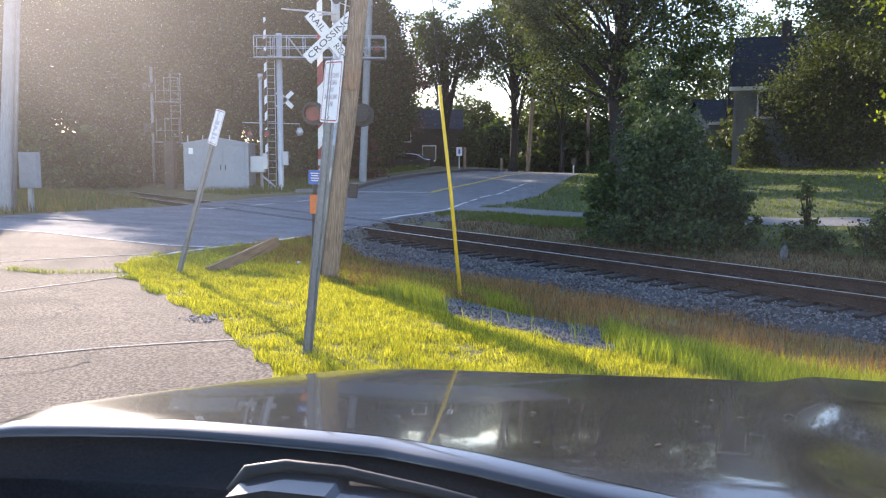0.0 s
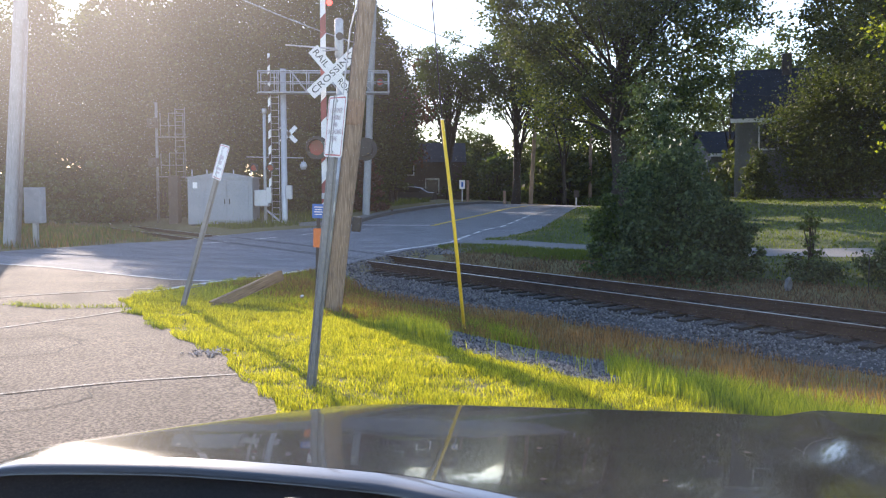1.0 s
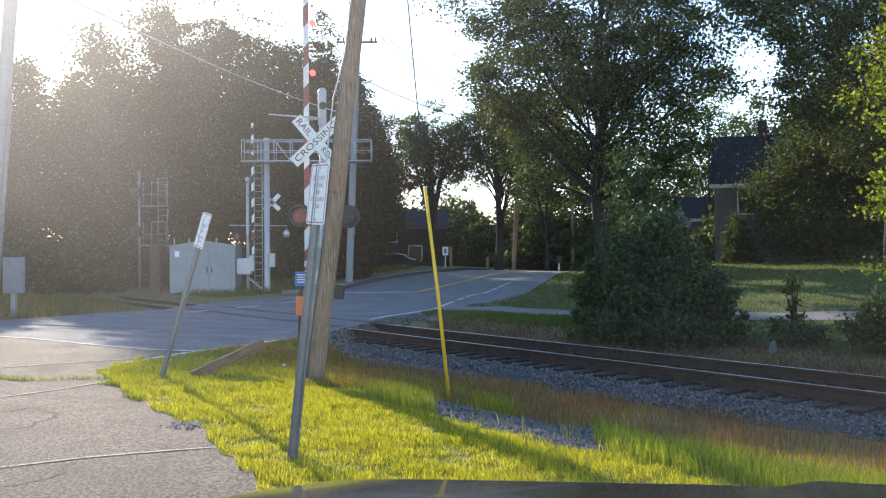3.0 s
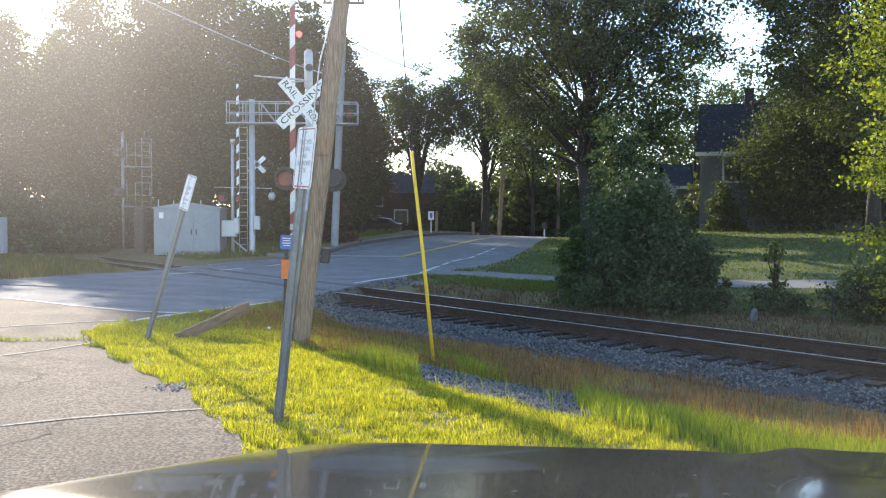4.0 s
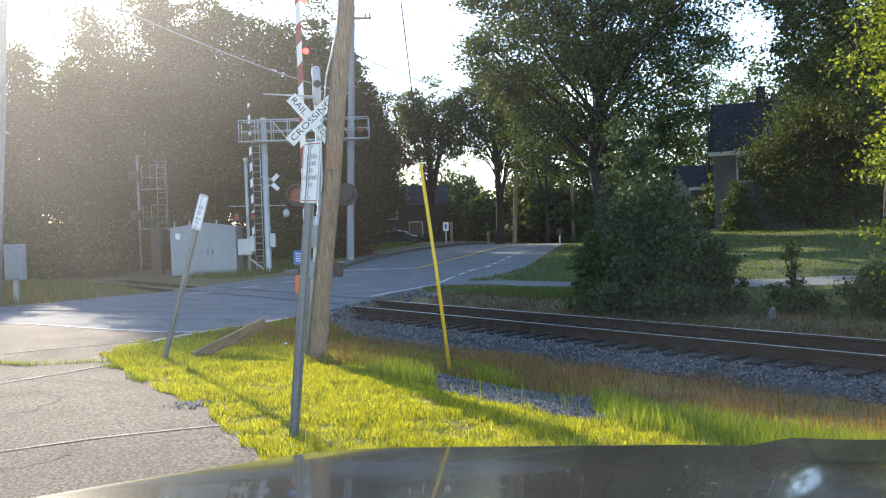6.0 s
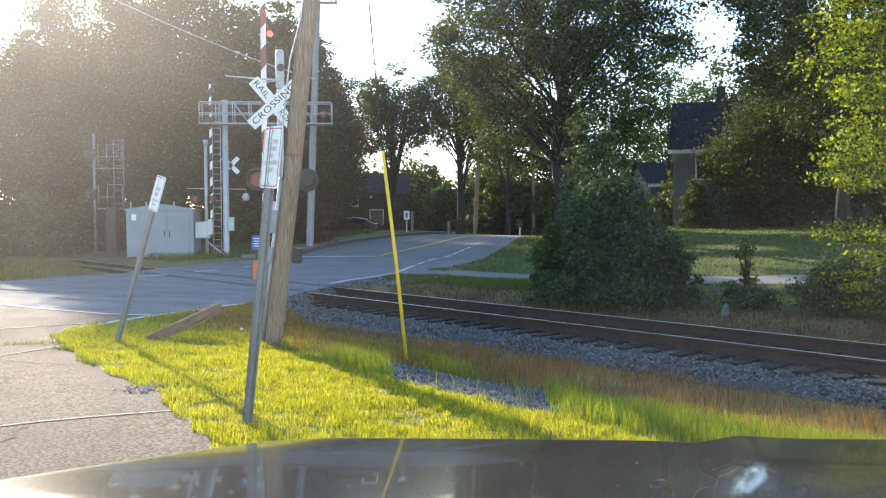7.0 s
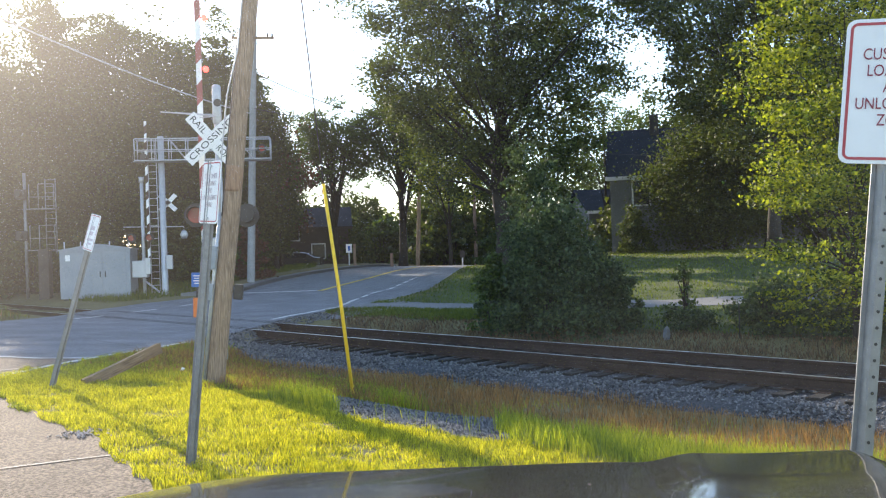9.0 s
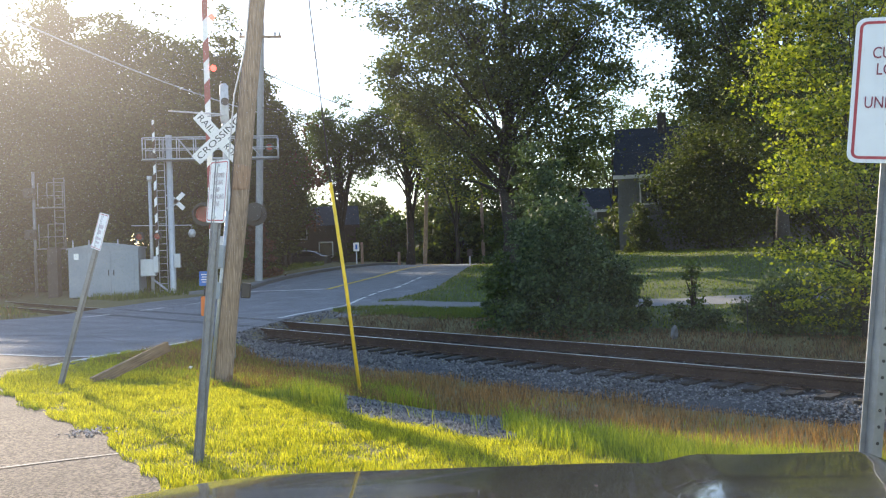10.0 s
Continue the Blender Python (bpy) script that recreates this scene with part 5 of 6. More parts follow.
def ladder(bm, x, y, z0, z1, w=0.4, r=0.022):
    for sx in (-w / 2, w / 2):
        tube(bm, [(x + sx, y, z0), (x + sx, y, z1)], r, 6)
    z = z0 + 0.2
    while z < z1:
        tube(bm, [(x - w / 2, y, z), (x + w / 2, y, z)], r * 0.7, 5)
        z += 0.33
    return bm


far = thing("cantilever_signal", "grey cantilever crossing signal with a trussed arm over the road", "crossing signal", Matrix.Translation((-8.15, 44.0, -0.42)))
part("mast", tube(bmesh.new(), [(0, 0, -0.2), (0, 0, 0.1), (0, 0, 8.0)], [0.25, 0.16, 0.15], 14), ALU, far)
bm = bmesh.new()
for yy in (-0.35, 0.35):
    for z, r0 in ((6.78, 0.05), (7.3, 0.028), (7.85, 0.035)):
        tube(bm, [(-1.2, yy, z), (5.35, yy, z)], r0, 6)
    k = 0
    x = -1.2
    while x < 5.4:
        tube(bm, [(x, yy, 6.78), (x, yy, 7.85)], 0.026, 5)
        if -0.2 < x < 4.4 and k % 2 == 0:
            tube(bm, [(x, yy, 7.85), (min(x + 0.82, 5.35), yy, 6.78)], 0.02, 5)
        x += 0.82
        k += 1
for x in (-1.2, 0, 2, 4, 5.35):
    for z in (6.78, 7.85):
        tube(bm, [(x, -0.35, z), (x, 0.35, z)], 0.022, 5)
part("truss_arm", bm, ALU, far)
part("walkway", box(bmesh.new(), (2.0, 0, 6.76), (6.6, 0.6, 0.03)), ALU, far, "grey grating walkway")
part("ladder", ladder(bmesh.new(), -0.42, -0.1, 0.1, 7.9), ALU, far)
flasher(far, (4.95, -0.2, 7.3))
flasher(far, (-0.75, -0.2, 7.0), 1)
flasher(far, (-1.5, -0.2, 3.0))
flasher(far, (-0.65, -0.2, 3.0))
part("lamp_arm", tube(bmesh.new(), [(-1.9, -0.05, 3.55), (1.0, -0.05, 3.5), (1.0, -0.05, 3.2)], 0.025, 6), ALU, far)
part("lamp_head", tube(bmesh.new(), [(1.0, -0.05, 3.3), (1.0, -0.05, 3.1), (1.0, -0.05, 2.9)], [0.1, 0.2, 0.12], 14), ALU, far)
for a in (45, -45):
    bm = plate(1.1, 0.22, 0.01, 0.01)
    bm.transform(Matrix.Translation((0.22, 0.2, 4.72)) @ Matrix.Rotation(radians(a), 4, "Y"))
    part("blade", bm, WHITE, far, "white crossbuck blade")
part("gate_mast", tube(bmesh.new(), [(-0.98, 0, -0.1), (-0.98, 0, 5.85)], 0.085, 12), ALU, far)
part("gate_mast_cap", tube(bmesh.new(), [(-0.98, 0, 5.75), (-0.98, 0, 6.0)], 0.13, 12), ALU, far)
gate_arm(far, -0.68, -0.2, 1.4, 8.75, 0.12, (), RUST)
part("gate_mechanism", box(bmesh.new(), (-1.15, 0, 1.45), (0.75, 0.5, 0.85), bev=0.04), ALU, far)
part("counterweight", box(bmesh.new(), (-0.75, -0.2, 1.6), (0.25, 0.2, 0.8), pose(0, 0, 0), 0.02), ALU, far)
part("relay_box", box(bmesh.new(), (0.28, -0.15, 1.75), (0.3, 0.25, 0.7), bev=0.02), ALU, far)
part("brace", tube(bmesh.new(), [(-1.0, 0, 0.9), (-0.1, -0.1, 0.15)], 0.05, 8), ALU, far)

block = thing("block_signal", "slim grey railway signal mast with ladder platforms", "railway signal", Matrix.Translation((-15.3, 46.0, -0.5)))
part("mast", tube(bmesh.new(), [(0, 0, -0.2), (0, 0, 6.6)], 0.08, 10), POST_STEEL, block)
part("ladder", ladder(bmesh.new(), 1.25, 0, 2.4, 6.3, 0.5, 0.03), POST_STEEL, block)
for z in (4.75, 2.65):
    plat = part("platform", box(bmesh.new(), (0.85, 0, z), (1.4, 0.6, 0.05)), POST_STEEL, block)
    bm = bmesh.new()
    for x in (0.3, 0.75, 1.5):
        tube(bm, [(x, -0.3, z), (x, -0.3, z + 1.25)], 0.024, 5)
    tube(bm, [(0.75, -0.3, z + 1.25), (1.5, -0.3, z + 1.25)], 0.024, 5)
    tube(bm, [(0.3, -0.3, z + 0.6), (1.5, -0.3, z + 0.6)], 0.02, 5)
    part("guard_rail", bm, POST_STEEL, plat)
    head = part("signal_head", box(bmesh.new(), (-0.15, -0.15, z + 0.75), (0.55, 0.3, 0.5), bev=0.04), DARK_METAL, block, "dark signal head")
    part("signal_hood", disc(bmesh.new(), (-0.15, -0.4, z + 0.75), (0, 1, 0), 0.12, 0.3, 12), DARK_METAL, head)

house_sig = thing("signal_bungalow", "grey steel railway equipment bungalow with double doors", "equipment cabinet", pose(-11.38, 44.6, -0.42, 0, 0, 3))
W2, D2, HH = 3.25, 2.2, 2.35
bm = box(bmesh.new(), (0, 0, HH / 2 + 0.12), (W2, D2, HH), bev=0.02)
body = part("body", bm, CABINET, house_sig)
bm = bmesh.new()
pts = [(-W2 / 2 - 0.06, HH + 0.1), (0, HH + 0.36), (W2 / 2 + 0.06, HH + 0.1), (W2 / 2 + 0.06, HH + 0.16), (0, HH + 0.42), (-W2 / 2 - 0.06, HH + 0.16)]
fr = [[bm.verts.new((x, yy, z)) for x, z in pts] for yy in (-D2 / 2 - 0.06, D2 / 2 + 0.06)]
for k in range(6):
    bm.faces.new((fr[0][k - 1], fr[0][k], fr[1][k], fr[1][k - 1]))
for row in fr:
    bm.faces.new((row[0], row[1], row[4], row[5]))
    bm.faces.new((row[1], row[2], row[3], row[4]))
for row in (fr[0],):
    bm.faces.new((row[0], row[1], row[2]))
part("roof", bm, CABINET, house_sig)
for sx in (-1, 1):
    door = part("door", box(bmesh.new(), (sx * 0.55 + 0.35, -D2 / 2 - 0.012, HH / 2 + 0.15), (1.06, 0.03, HH - 0.3), bev=0.01), CABINET, house_sig)
    part("handle", box(bmesh.new(), (0.35 + sx * 0.12, -D2 / 2 - 0.045, HH / 2 + 0.1), (0.04, 0.05, 0.28), bev=0.01), DARK_METAL, door, "dark door handle")
bm = bmesh.new()
for sx in (-0.95, 0.95):
    box(bm, (sx * W2 / 2 * 0.9, 0, 0.0), (0.2, D2 - 0.2, 0.3))
part("footings", bm, KERB, house_sig)
part("label_plate", box(bmesh.new(), (-1.25, -D2 / 2 - 0.008, HH - 0.25), (0.22, 0.014, 0.3)), WHITE, house_sig)
for x in (-1.5, -0.75, 0.6, 1.5):
    part("vent_post", tube(bmesh.new(), [(x, -0.6, HH + 0.1), (x, -0.6, HH + 0.55)], 0.03, 6), ALU, house_sig)
slim = thing("relay_cabinet", "narrow dark cabinet beside the bungalow", "equipment cabinet", Matrix.Translation((-14.15, 45.2, -0.45)))
part("body", box(bmesh.new(), (0, 0, 1.35), (0.5, 0.6, 2.6), bev=0.02), BRICK_WALL, slim)

# ---- poles and cables ----
lpole, v = wood_pole("weathered wooden utility pole at the roadside", (-11.5, 22.7, -0.1), (-10.75, 22.8, 10.5), 0.20, 0.16, mat=POLE_GREY)
part("conduit", tube(bmesh.new(), [(0.24, -0.1, -0.3), (0.24 + 0.072 * 6, -0.1, 6.0)], 0.05, 8), POST_STEEL, lpole, "grey conduit")
meter = thing("utility_box", "pale grey utility box on a post in the weeds", "utility box", Matrix.Translation((-11.25, 23.6, -0.1)))
part("body", box(bmesh.new(), (0, 0, 1.15), (0.48, 0.3, 0.98), bev=0.02), CABINET, meter)
part("door", box(bmesh.new(), (0, -0.156, 1.15), (0.42, 0.02, 0.88), bev=0.006), CABINET, meter)
part("post", box(bmesh.new(), (0, 0, 0.3), (0.12, 0.12, 0.9)), GALV, meter)

fpole, v = wood_pole("tall grey utility pole with a crossarm behind the kerb", (-4.35, 48.0, -0.1), (-3.75, 48.2, 14.3), 0.22, 0.17, mat=POLE_GREY)
part("crossarm", box(bmesh.new(), (0.55, -0.15, 13.55), (2.3, 0.1, 0.13), bev=0.01), POLE_WOOD, fpole)
for x in (-0.5, -0.2, 1.35, 1.6):
    part("insulator", tube(bmesh.new(), [(x, -0.15, 13.6), (x, -0.15, 13.7), (x, -0.15, 13.82)], [0.03, 0.06, 0.04], 8), DARK_METAL, fpole)
part("brace", tube(bmesh.new(), [(0.55, -0.18, 13.0), (1.1, -0.18, 13.5)], 0.02, 5), ALU, fpole)
wood_pole("thin leaning utility pole by the road crest", (6.3, 62, 0.2), (6.9, 62.5, 11.0), 0.16, 0.12)
wood_pole("distant utility pole beside the road", (11.8, 69, 0), (11.8, 69, 8.5), 0.15, 0.12)


def cable(label, a, b, sag, r=0.034, mat=None):
    a, b = Vector(a), Vector(b)
    pts = [a.lerp(b, k / 14) - Vector((0, 0, sag * 4 * (k / 14) * (1 - k / 14))) for k in range(15)]
    return tagged(part("overhead_cable", tube(bmesh.new(), pts, r, 5), mat or WIRE, None), label, "cable", "overhead cables")


cable("pale overhead cable strung between the roadside poles", (-10.85, 22.75, 9.1), (-4.0, 48, 9.3), 0.35, 0.03, ALU)
cable("dark overhead cable leading on along the road", (-3.85, 48, 11.6), (6.85, 62.4, 10.6), 0.5)
cable("thin overhead wire from the crossarm", (-2.2, 48, 13.8), (6.9, 62.5, 10.9), 0.5, 0.02)
cable("thin overhead wire from the crossarm", (-2.5, 48, 13.8), (6.8, 62.5, 10.3), 0.6, 0.02)
cable("thin overhead wire from the crossarm", (-4.6, 48, 13.8), (-10.7, 22.8, 10.4), 0.6, 0.02)
for k in range(4):
    cable("slack service cable beyond the road crest", (6.75, 62.4, 8.6 - 0.5 * k), (11.8, 69, 6.9 - 0.55 * k), 0.6, 0.02)
cable("thin service wire crossing before the oak", (-3.9, 48, 9.6), (27, 49, 6.6), 0.9, 0.02)


# ---- buildings ----
def window(parent, x, y, z, w, h):
    fr = part("window", box(bmesh.new(), (x, y, z), (w + 0.2, 0.08, h + 0.2), bev=0.01), TRIM, parent, "white-framed dark window")
    part("pane", box(bmesh.new(), (x, y - 0.03, z), (w, 0.06, h)), DARK_GLASS, fr)


def gable_house(label, place, w, dpt, wall_h, roof_h, wall, over=0.35, turn=0, trim=None):
    """A house with its ridge along local x."""
    ob = thing("house", label, "house", Matrix.Translation(place) @ pose(0, 0, 0, 0, 0, turn))
    bm = bmesh.new()
    fr = [[bm.verts.new((x, y, z)) for y, z in ((-dpt / 2, -0.6), (dpt / 2, -0.6), (dpt / 2, wall_h), (0, wall_h + roof_h), (-dpt / 2, wall_h))] for x in (-w / 2, w / 2)]
    for k in range(5):
        bm.faces.new((fr[0][k - 1], fr[0][k], fr[1][k], fr[1][k - 1]))
    bm.faces.new(fr[0][::-1])
    bm.faces.new(fr[1])
    part("wall", bm, wall, ob)
    sl = roof_h / (dpt / 2)
    for sy in (-1, 1):
        bm = bmesh.new()
        y0, y1 = sy * (dpt / 2 + over), 0
        q = []
        for x in (-w / 2 - over, w / 2 + over):
            for y, z in ((y0, wall_h - over * sl), (y1, wall_h + roof_h)):
                for dz in (0.02, 0.18):
                    q.append(bm.verts.new((x, y, z + dz)))
        for f in ((0, 2, 3, 1), (4, 5, 7, 6), (1, 3, 7, 5), (0, 4, 6, 2), (0, 1, 5, 4), (2, 6, 7, 3)):
            bm.faces.new([q[k] for k in f])
        part("roof", bm, SHINGLE, ob)
    part("fascia", box(bmesh.new(), (0, -dpt / 2 - over - 0.02, wall_h - over * sl + 0.05), (w + 2 * over, 0.04, 0.22)), trim or TRIM, ob, "narrow fascia board")
    part("corner_board", box(bmesh.new(), (-w / 2, -dpt / 2, wall_h / 2), (0.2, 0.2, wall_h - 0.3)), wall, ob)
    return ob


dark = gable_house("dark-roofed grey house behind trees on the lawn", (23.3, 51.5, 0.9), 10.6, 8, 4.7, 3.0, SIDING, turn=-21)
part("chimney", box(bmesh.new(), (-2.7, -0.4, 7.5), (0.55, 0.55, 2.4), bev=0.02), BRICK_WALL, dark)
for x, z in ((-3.6, 3.6), (-0.6, 3.6), (2.4, 3.6)):
    window(dark, x, -4.03, z, 0.9, 1.4)
gable_house("distant pale house with a low roof", (22.4, 66, 0.9), 5.5, 6, 3.2, 1.6, SIDING)
brown = gable_house("long dark brown building with small windows beyond the road", (-5.5, 73, 0.0), 14, 8, 3.6, 1.6, BRICK_WALL, trim=BRICK_WALL)
for x, z in ((0.8, 1.7), (2.6, 3.2), (-2, 2.9), (-4, 1.7), (4.6, 1.7), (-2, 1.7)):
    window(brown, x, -4.03, z, 0.95, 1.1)


# ---- vehicles ----
def vehicle(name, label, m, profile, width, glass_z, paint, suv):
    """A parked car: profile is its side outline from nose to tail, x along the car."""
    ob = thing(name, label, "car", m)
    bm = bmesh.new()
    rows = []
    for sy, inset in ((-1, 0), (-0.86, 1), (0.86, 1), (1, 0)):
        row = []
        for x, z in profile:
            tuck = 0.16 * max(0, (z - 0.85)) / 0.7
            row.append(bm.verts.new((x * (1 if inset else 0.985), sy * (width / 2) * (1 - tuck), z if inset or z < 0.5 else z - 0.035)))
        rows.append(row)
    c = len(profile)
    for a, b in zip(rows, rows[1:]):
        for k in range(c):
            bm.faces.new((a[k - 1], a[k], b[k], b[k - 1]))
    bm.faces.new(rows[0])
    bm.faces.new(rows[-1][::-1])
    body = part("body", bm, paint, ob)
    wheel_x = (1.35, -1.35)
    for wx in wheel_x:
        for sy in (-1, 1):
            wheel = part("wheel", disc(bmesh.new(), (wx, sy * (width / 2 - 0.1), 0.33), (0, 1, 0), 0.33, 0.22, 24, 0.01), RUBBER, ob)
            part("rim", disc(bmesh.new(), (wx, sy * (width / 2 + 0.005), 0.33), (0, 1, 0), 0.2, 0.03, 16), ALU, wheel)
    return ob, body


SUV = ((2.2, 0.35), (2.25, 0.75), (1.95, 0.98), (1.05, 1.1), (0.45, 1.55), (-0.3, 1.66), (-1.7, 1.62), (-2.0, 1.5), (-2.2, 1.05), (-2.25, 0.6), (-2.2, 0.35))
suv, body = vehicle("suv_car", "silver hatchback suv on the road past the crest", Matrix.Translation((14.2, 64.5, float(level(14.2, 64.5)) + 0.02)) @ pose(0, 0, 0, 0, 0, 60), SUV, 1.78, 1.1, SILVER_CAR, True)
part("rear_window", box(bmesh.new(), (0, 0, 0), (0.04, 1.25, 0.42), Matrix.Translation((-2.12, 0, 1.28)) @ pose(0, 0, 0, 0, 24, 0), 0.01), DARK_GLASS, body)
for sy in (-1, 1):
    part("side_window", box(bmesh.new(), (-0.5, sy * 0.815, 1.32), (2.2, 0.05, 0.36), bev=0.01), DARK_GLASS, body)
    part("tail_light", box(bmesh.new(), (-2.2, sy * 0.74, 0.95), (0.1, 0.2, 0.3), bev=0.02), RED_LENS, body)
part("number_plate", box(bmesh.new(), (-2.25, 0, 0.78), (0.02, 0.4, 0.13)), WHITE, body)
SEDAN = ((2.25, 0.3), (2.3, 0.62), (1.9, 0.82), (0.95, 0.92), (0.2, 1.36), (-0.6, 1.42), (-1.3, 1.32), (-1.85, 1.0), (-2.3, 0.95), (-2.32, 0.35))
sedan, body = vehicle("sedan_car", "dark sedan parked in the shade beyond the pavement", Matrix.Translation((-2.9, 66.0, 0.28)) @ pose(0, 0, 0, 0, 0, 172), SEDAN, 1.78, 0.95, CAR_LIP, False)
for sy in (-1, 1):
    part("side_window", box(bmesh.new(), (-0.45, sy * 0.83, 1.13), (1.6, 0.05, 0.3), bev=0.01), DARK_GLASS, body)
part("windscreen", box(bmesh.new(), (0, 0, 0), (0.04, 1.3, 0.55), Matrix.Translation((0.6, 0, 1.15)) @ pose(0, 0, 0, 0, -58, 0), 0.01), DARK_GLASS, body)


# ---- small posts by the crest ----
def post_sign(label, place, h, w, ph, mat):
    ob = thing("small_sign", label, "sign", Matrix.Translation(place))
    part("post", box(bmesh.new(), (0, 0, h / 2 - 0.2), (0.09, 0.09, h + 0.2)), GALV, ob)
    pn = part("panel", plate(w, ph, 0.01, 0.03), mat, ob)
    pn.location = (0, -0.06, h - ph / 2)
    return ob, pn


_, pn = post_sign("small white sign on a grey post beside the pavement", on_land(1.35, 61.5), 1.5, 0.42, 0.62, WHITE)
part("print", box(bmesh.new(), (0, -0.007, 0), (0.14, 0.003, 0.34)), BLUE, pn)
for x, y, h in ((1.75, 61.6, 1.7), (4.35, 61, 1.15)):
    ob = thing("bollard", "grey timber post beside the road", "post", Matrix.Translation(on_land(x, y, -0.1)))
    part("shaft", box(bmesh.new(), (0, 0, h / 2), (0.2, 0.2, h), bev=0.02), POLE_WOOD, ob)
ob, pn = post_sign("grey back of a round road sign", on_land(9.3, 60), 1.2, 0.36, 0.5, BRICK_WALL)
for x, y in ((8.6, 17.2), (6.0, 20)):
    ob = thing("stake", "thin dark stake at the track side", "stake", Matrix.Translation(on_land(x, y)))
    part("shaft", tube(bmesh.new(), [(0, 0, -0.1), (0, 0, 0.75)], 0.012, 6), DARK_METAL, ob)

# ---- the parked car that the camera sits in ----
HEADING = -18.0
own = thing("parked_car", "black car with a glossy hood and dusty windscreen", "car", pose(0, 0, 0, 0, 0, HEADING))
MIDDLE = -0.37


def hood_z(q, f):
    """Height of the hood at q across from its middle and f ahead."""
    t = np.clip((f - 1.08) / 0.97, 0, 1.5)
    z = 1.092 - 0.157 * t ** 1.05 + 0.045 * q * t + 0.017 * t * smooth(0.8, 0.35, abs(q))
    z += 0.026 * smooth(0.49, 0.63, q) * smooth(1.1, 1.55, f)
    z -= 0.03 * smooth(0.49, 0.63, q) * (smooth(1.05, 1.25, f) - smooth(1.35, 1.75, f))
    z -= 0.14 * smooth(0.6, 1.0, -q) + 0.22 * smooth(0.97, 1.12, q) ** 1.5 + 0.45 * smooth(2.1, 2.6, f) ** 1.6
    return z


def back_edge(q):
    k = q + 0.05
    return 1.118 - (0.34 * k * k if k < 0 else 0.27 * k)


qs = np.linspace(-0.98, 1.1, 96)
verts, faces = [], []
rows = 60
for j in range(rows + 1):
    for q in qs:
        f = back_edge(q) + (2.5 - back_edge(q)) * j / rows
        verts.append((MIDDLE + q, f, float(hood_z(q, f))))
c = len(qs)
faces = [(j * c + k, j * c + k + 1, (j + 1) * c + k + 1, (j + 1) * c + k) for j in range(rows) for k in range(c - 1)]
hood = raw("hood", verts, faces, CAR_BLACK, own, "glossy black hood", True)
verts, faces = [], []
ROLL = ((0.0, 0.0), (-0.012, -0.0004), (-0.024, -0.0013), (-0.036, -0.0032), (-0.044, -0.007), (-0.046, -0.014))
for q in qs:
    f = back_edge(q)
    z = float(hood_z(q, f))
    verts += [(MIDDLE + q, f + df, z + dz - 0.0005) for df, dz in ROLL]
c = len(ROLL)
faces = [(k * c + i, k * c + i + 1, (k + 1) * c + i + 1, (k + 1) * c + i) for k in range(len(qs) - 1) for i in range(c - 1)]
raw("hood_edge", verts, faces, CAR_LIP, hood, "rolled rear edge of the hood", True)
bm = bmesh.new()
for sx in (-1, 1):
    box(bm, (MIDDLE + sx * 0.93, 1.75, 0.38), (0.06, 1.4, 0.4), bev=0.02)
box(bm, (MIDDLE, 2.5, 0.35), (1.7, 0.1, 0.36), bev=0.03)
part("bumper_and_sides", bm, CAR_BLACK, own)
for sx in (-1, 1):
    part("wheel", disc(bmesh.new(), (MIDDLE + sx * 0.8, 1.75, 0.30), (1, 0, 0), 0.30, 0.22, 24), RUBBER, own)
verts, faces = [], []
for q in qs:
    f = back_edge(q)
    verts += [(MIDDLE + q, f - 0.02, 1.072), (MIDDLE + q, f - 0.1, 1.035), (MIDDLE + q, f - 0.22, 1.05), (MIDDLE + q, f - 0.24, 1.085), (MIDDLE + q, f - 0.26, 1.02)]
faces = [(k * 5 + i, k * 5 + i + 1, k * 5 + i + 6, k * 5 + i + 5) for k in range(len(qs) - 1) for i in range(4)]
raw("cowl_panel", verts, faces, CAR_PLASTIC, own, "black plastic cowl panel", True)
verts, faces = [], []
for q in qs:
    f = back_edge(q) - 0.25
    verts += [(MIDDLE + q, f - 0.1, 1.07), (MIDDLE + q, f - 0.2, 1.075), (MIDDLE + q, f - 0.42, 1.05), (MIDDLE + q, f - 0.46, 0.9)]
faces = [(k * 4 + i, k * 4 + i + 1, k * 4 + i + 5, k * 4 + i + 4) for k in range(len(qs) - 1) for i in range(3)]
raw("dashboard", verts, faces, CAR_PLASTIC, own, "dark textured dashboard top", True)
COVER = ((-0.545, 0.855, 1.075), (-0.521, 0.872, 1.108), (-0.482, 0.895, 1.112), (-0.409, 0.903, 1.111), (-0.40, 0.903, 1.104), (-0.294, 0.900, 1.100), (-0.05, 0.86, 1.086))
verts = [(x, y - dy, z - dz) for x, y, z in COVER for dy, dz in ((0, 0), (0.05, 0.008), (0.055, 0.06), (0, 0.06))]
faces = [(4 * k + i, 4 * k + (i + 1) % 4, 4 * k + 4 + (i + 1) % 4, 4 * k + 4 + i) for k in range(len(COVER) - 1) for i in range(4)] + [(3, 2, 1, 0), tuple(len(verts) - 4 + i for i in range(4))]
raw("wiper_cover", verts, faces, CAR_LIP, own, "dark moulded cover over the wiper arm")
wiper = part("wiper", tube(bmesh.new(), [(-0.534, 0.857, 1.09), (-0.521, 0.872, 1.112), (-0.482, 0.895, 1.116), (-0.409, 0.903, 1.115), (-0.294, 0.903, 1.105), (-0.05, 0.86, 1.09)], [0.009, 0.01, 0.009, 0.008, 0.007, 0.007], 8), DARK_METAL, own, "black wiper arm")
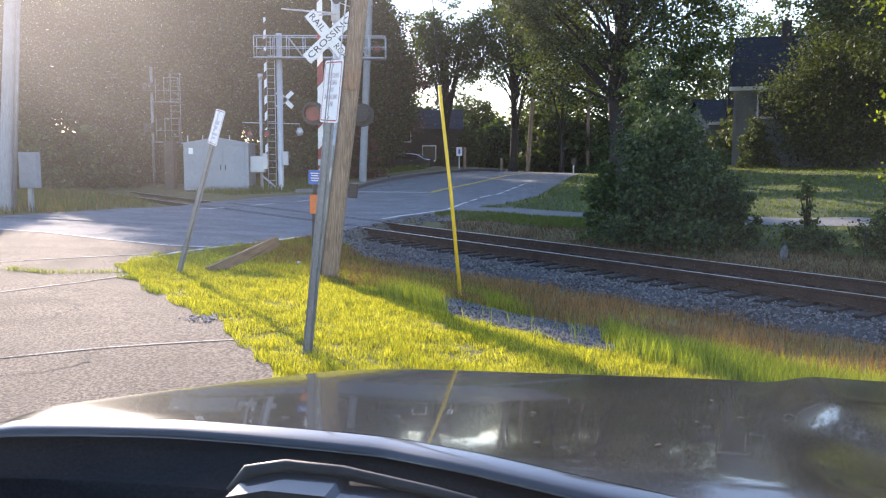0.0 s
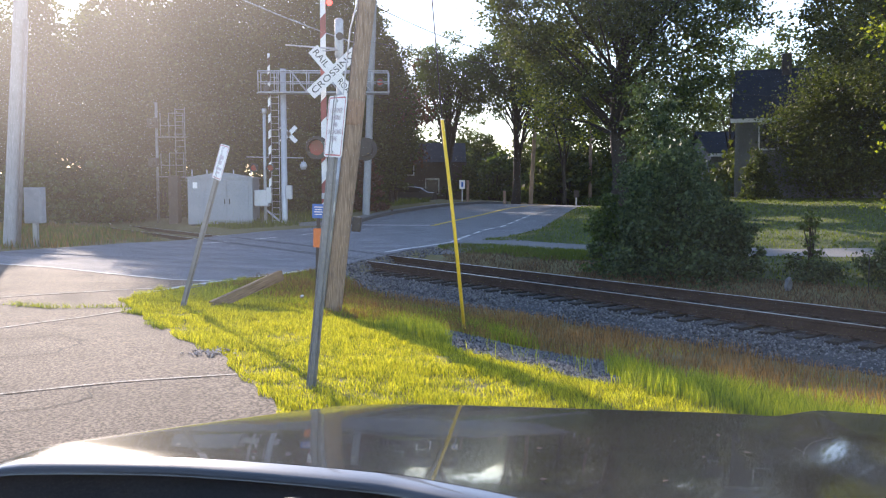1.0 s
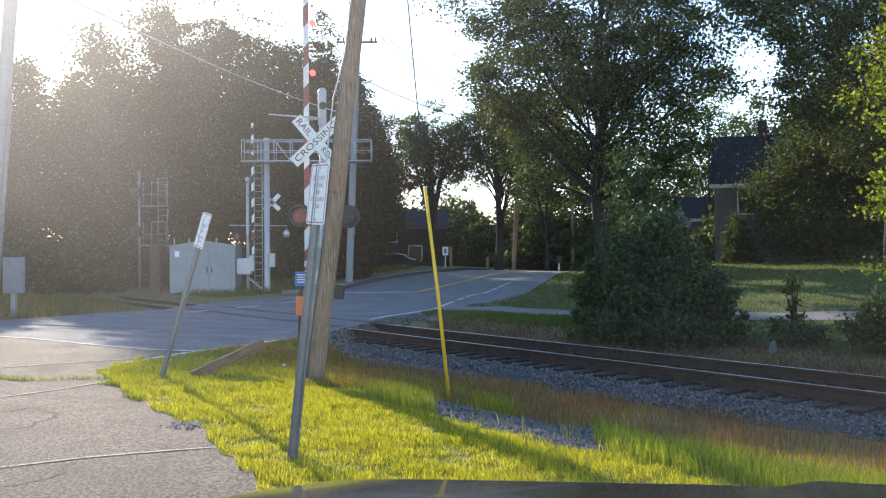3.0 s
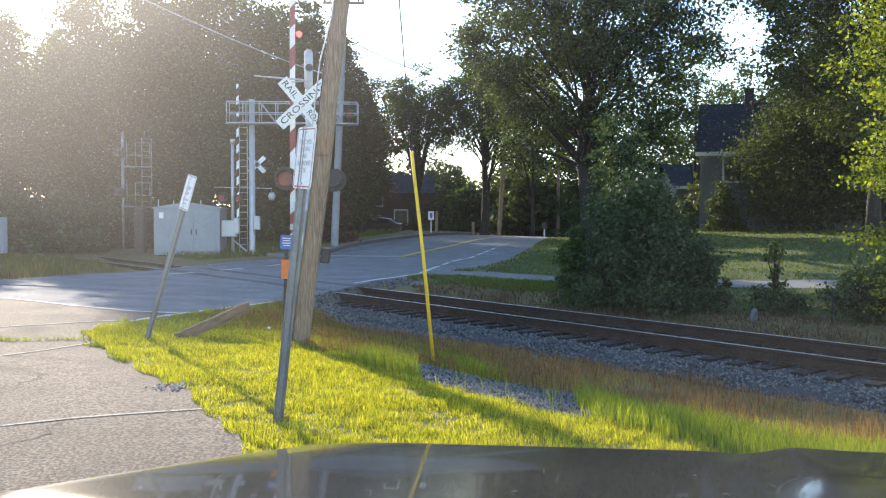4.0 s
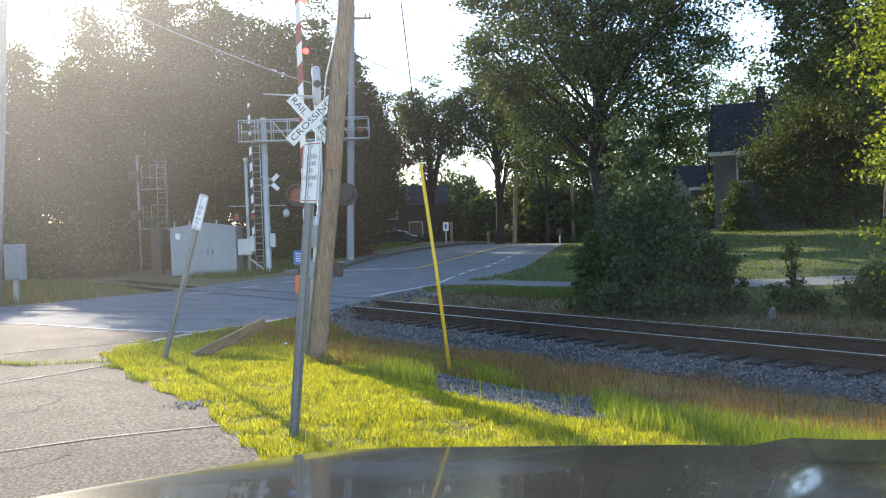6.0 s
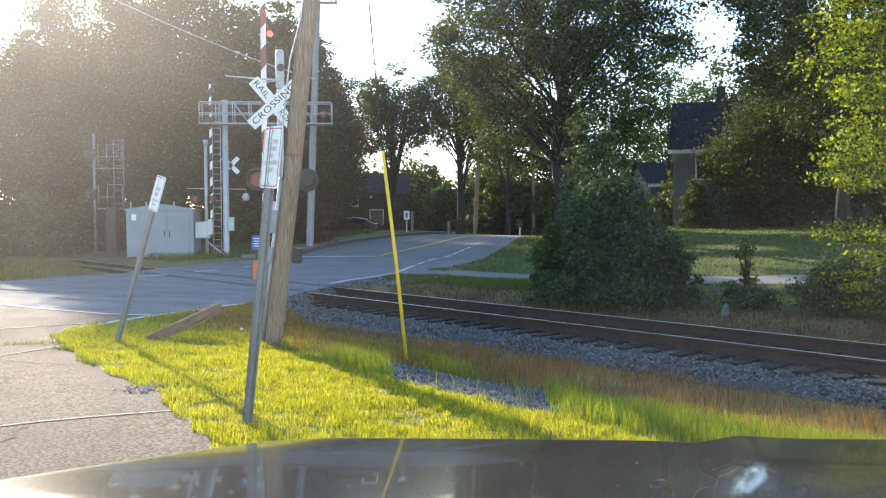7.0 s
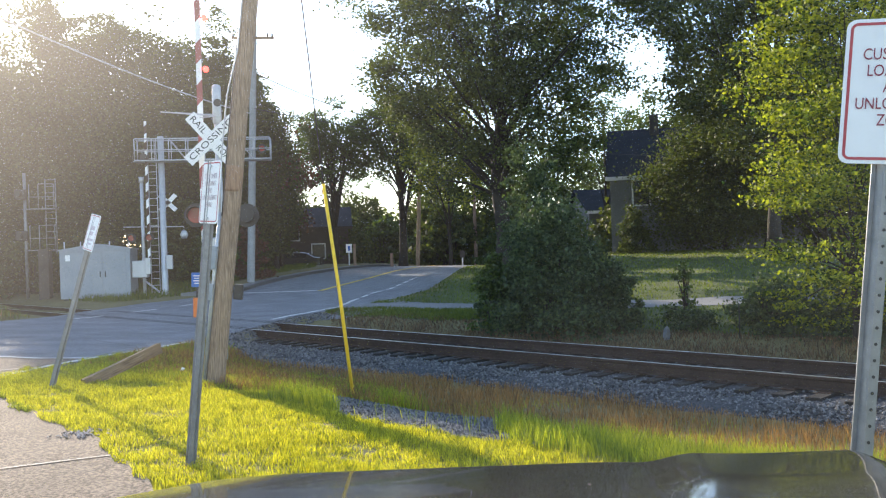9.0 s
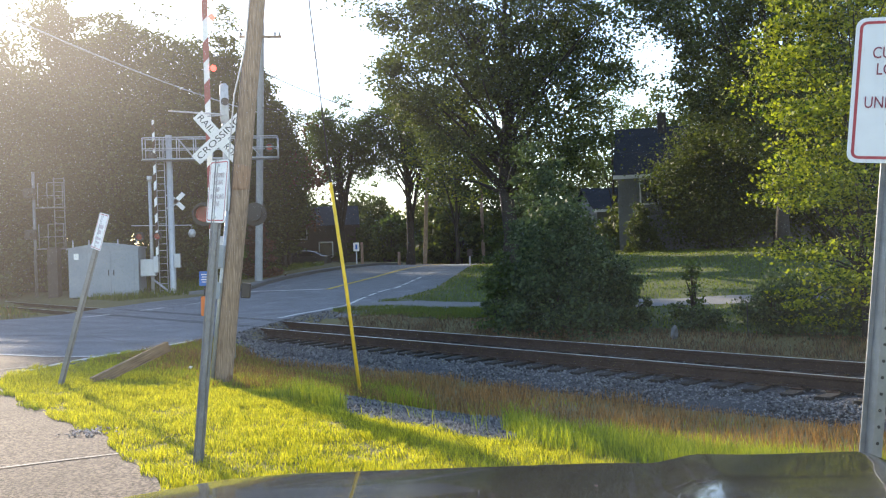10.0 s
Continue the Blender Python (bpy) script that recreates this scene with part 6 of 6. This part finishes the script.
part("wiper_blade", tube(bmesh.new(), [(-0.5, 0.85, 1.09), (0.2, 0.83, 1.085)], 0.006, 6), RUBBER, wiper)
# windscreen
lo, hi = (0.925, 0.992), (0.28, 1.62)
nrm = Vector((0, hi[1] - lo[1], lo[0] - hi[0])).normalized() * 0.005
bm = bmesh.new()
q8 = [bm.verts.new(Vector((MIDDLE + sx * w, f, z)) + nrm * k) for k in (0, 1) for sx, (f, z), w in ((-1, lo, 0.8), (1, lo, 0.8), (1, hi, 0.68), (-1, hi, 0.68))]
for f4 in ((0, 1, 2, 3), (7, 6, 5, 4), (0, 4, 5, 1), (1, 5, 6, 2), (2, 6, 7, 3), (3, 7, 4, 0)):
    bm.faces.new([q8[k] for k in f4])
screen = part("windscreen", bm, GLASS, own, "clear dusty windscreen")
screen.visible_shadow = False

# the shell of the car round and behind the seat
CABIN = CAR_BLACK
bm = bmesh.new()
for f0, f1, z in ((0.28, -0.35, 1.62), (-0.35, -2.2, 1.70)):
    box(bm, (MIDDLE, (f0 + f1) / 2, z + 0.06), (1.34, f0 - f1, 0.04), bev=0.015)
part("roof", bm, CABIN, own, "black car roof")
for sx in (-1, 1):
    part("front_pillar", tube(bmesh.new(), [(MIDDLE + sx * 0.86, 0.9, 1.04), (MIDDLE + sx * 0.72, 0.28, 1.66)], 0.035, 8), CABIN, own)
    part("rear_pillar", tube(bmesh.new(), [(MIDDLE + sx * 0.86, -2.4, 1.0), (MIDDLE + sx * 0.68, -2.0, 1.72)], 0.05, 8), CABIN, own)
    door = part("door", box(bmesh.new(), (MIDDLE + sx * 0.9, -0.3, 0.68), (0.08, 2.3, 0.72), bev=0.03), CABIN, own)
    part("door_handle", box(bmesh.new(), (MIDDLE + sx * 0.95, -0.6, 0.88), (0.03, 0.2, 0.04), bev=0.01), CABIN, door)
    part("rear_side", box(bmesh.new(), (MIDDLE + sx * 0.89, -2.0, 0.68), (0.1, 1.0, 0.72), bev=0.03), CABIN, own)
    part("wheel", disc(bmesh.new(), (MIDDLE + sx * 0.82, -1.7, 0.33), (1, 0, 0), 0.33, 0.22, 24), RUBBER, own)
part("floor_pan", box(bmesh.new(), (MIDDLE, -0.7, 0.34), (1.7, 3.4, 0.06)), CAR_PLASTIC, own)
part("tailgate", box(bmesh.new(), (MIDDLE, -2.5, 0.7), (1.7, 0.08, 0.75), bev=0.03), CABIN, own)
for q in (-0.37, 0.37):
    seat = part("seat", box(bmesh.new(), (MIDDLE + q, -0.25, 0.66), (0.5, 0.5, 0.22), bev=0.05), CAR_PLASTIC, own)
    part("seat_back", box(bmesh.new(), (0, 0, 0), (0.5, 0.14, 0.62), Matrix.Translation((MIDDLE + q, -0.58, 1.0)) @ pose(0, 0, 0, 12, 0, 0), 0.05), CAR_PLASTIC, seat)

# dry leaf flakes lying on the hood
fr2 = random.Random(12)
car_m = own.matrix_basis.copy()
for q, f in ((-0.066, 1.717), (0.088, 1.43), (0.312, 1.247), (0.385, 1.733), (0.362, 1.467), (0.434, 1.552), (0.145, 1.173)):
    bm = bmesh.new()
    n = 7
    rim = []
    for k in range(n):
        a = 2 * math.pi * k / n
        rr = fr2.uniform(0.6, 1.1)
        rim.append(bm.verts.new((0.0075 * rr * math.cos(a), 0.0045 * rr * math.sin(a), fr2.uniform(0, 0.003))))
    bm.faces.new(rim)
    bmesh.ops.solidify(bm, geom=bm.faces[:], thickness=0.0012)
    flake = part("leaf_flake", bm, FLAKE)
    flake.matrix_basis = car_m @ Matrix.Translation((MIDDLE + q, f, float(hood_z(q, f)) + 0.0016)) @ pose(0, 0, 0, 0, 0, fr2.uniform(0, 180))
    tagged(flake, "small dry tan leaf flake lying on the hood", "leaf", "leaf flakes on the hood")
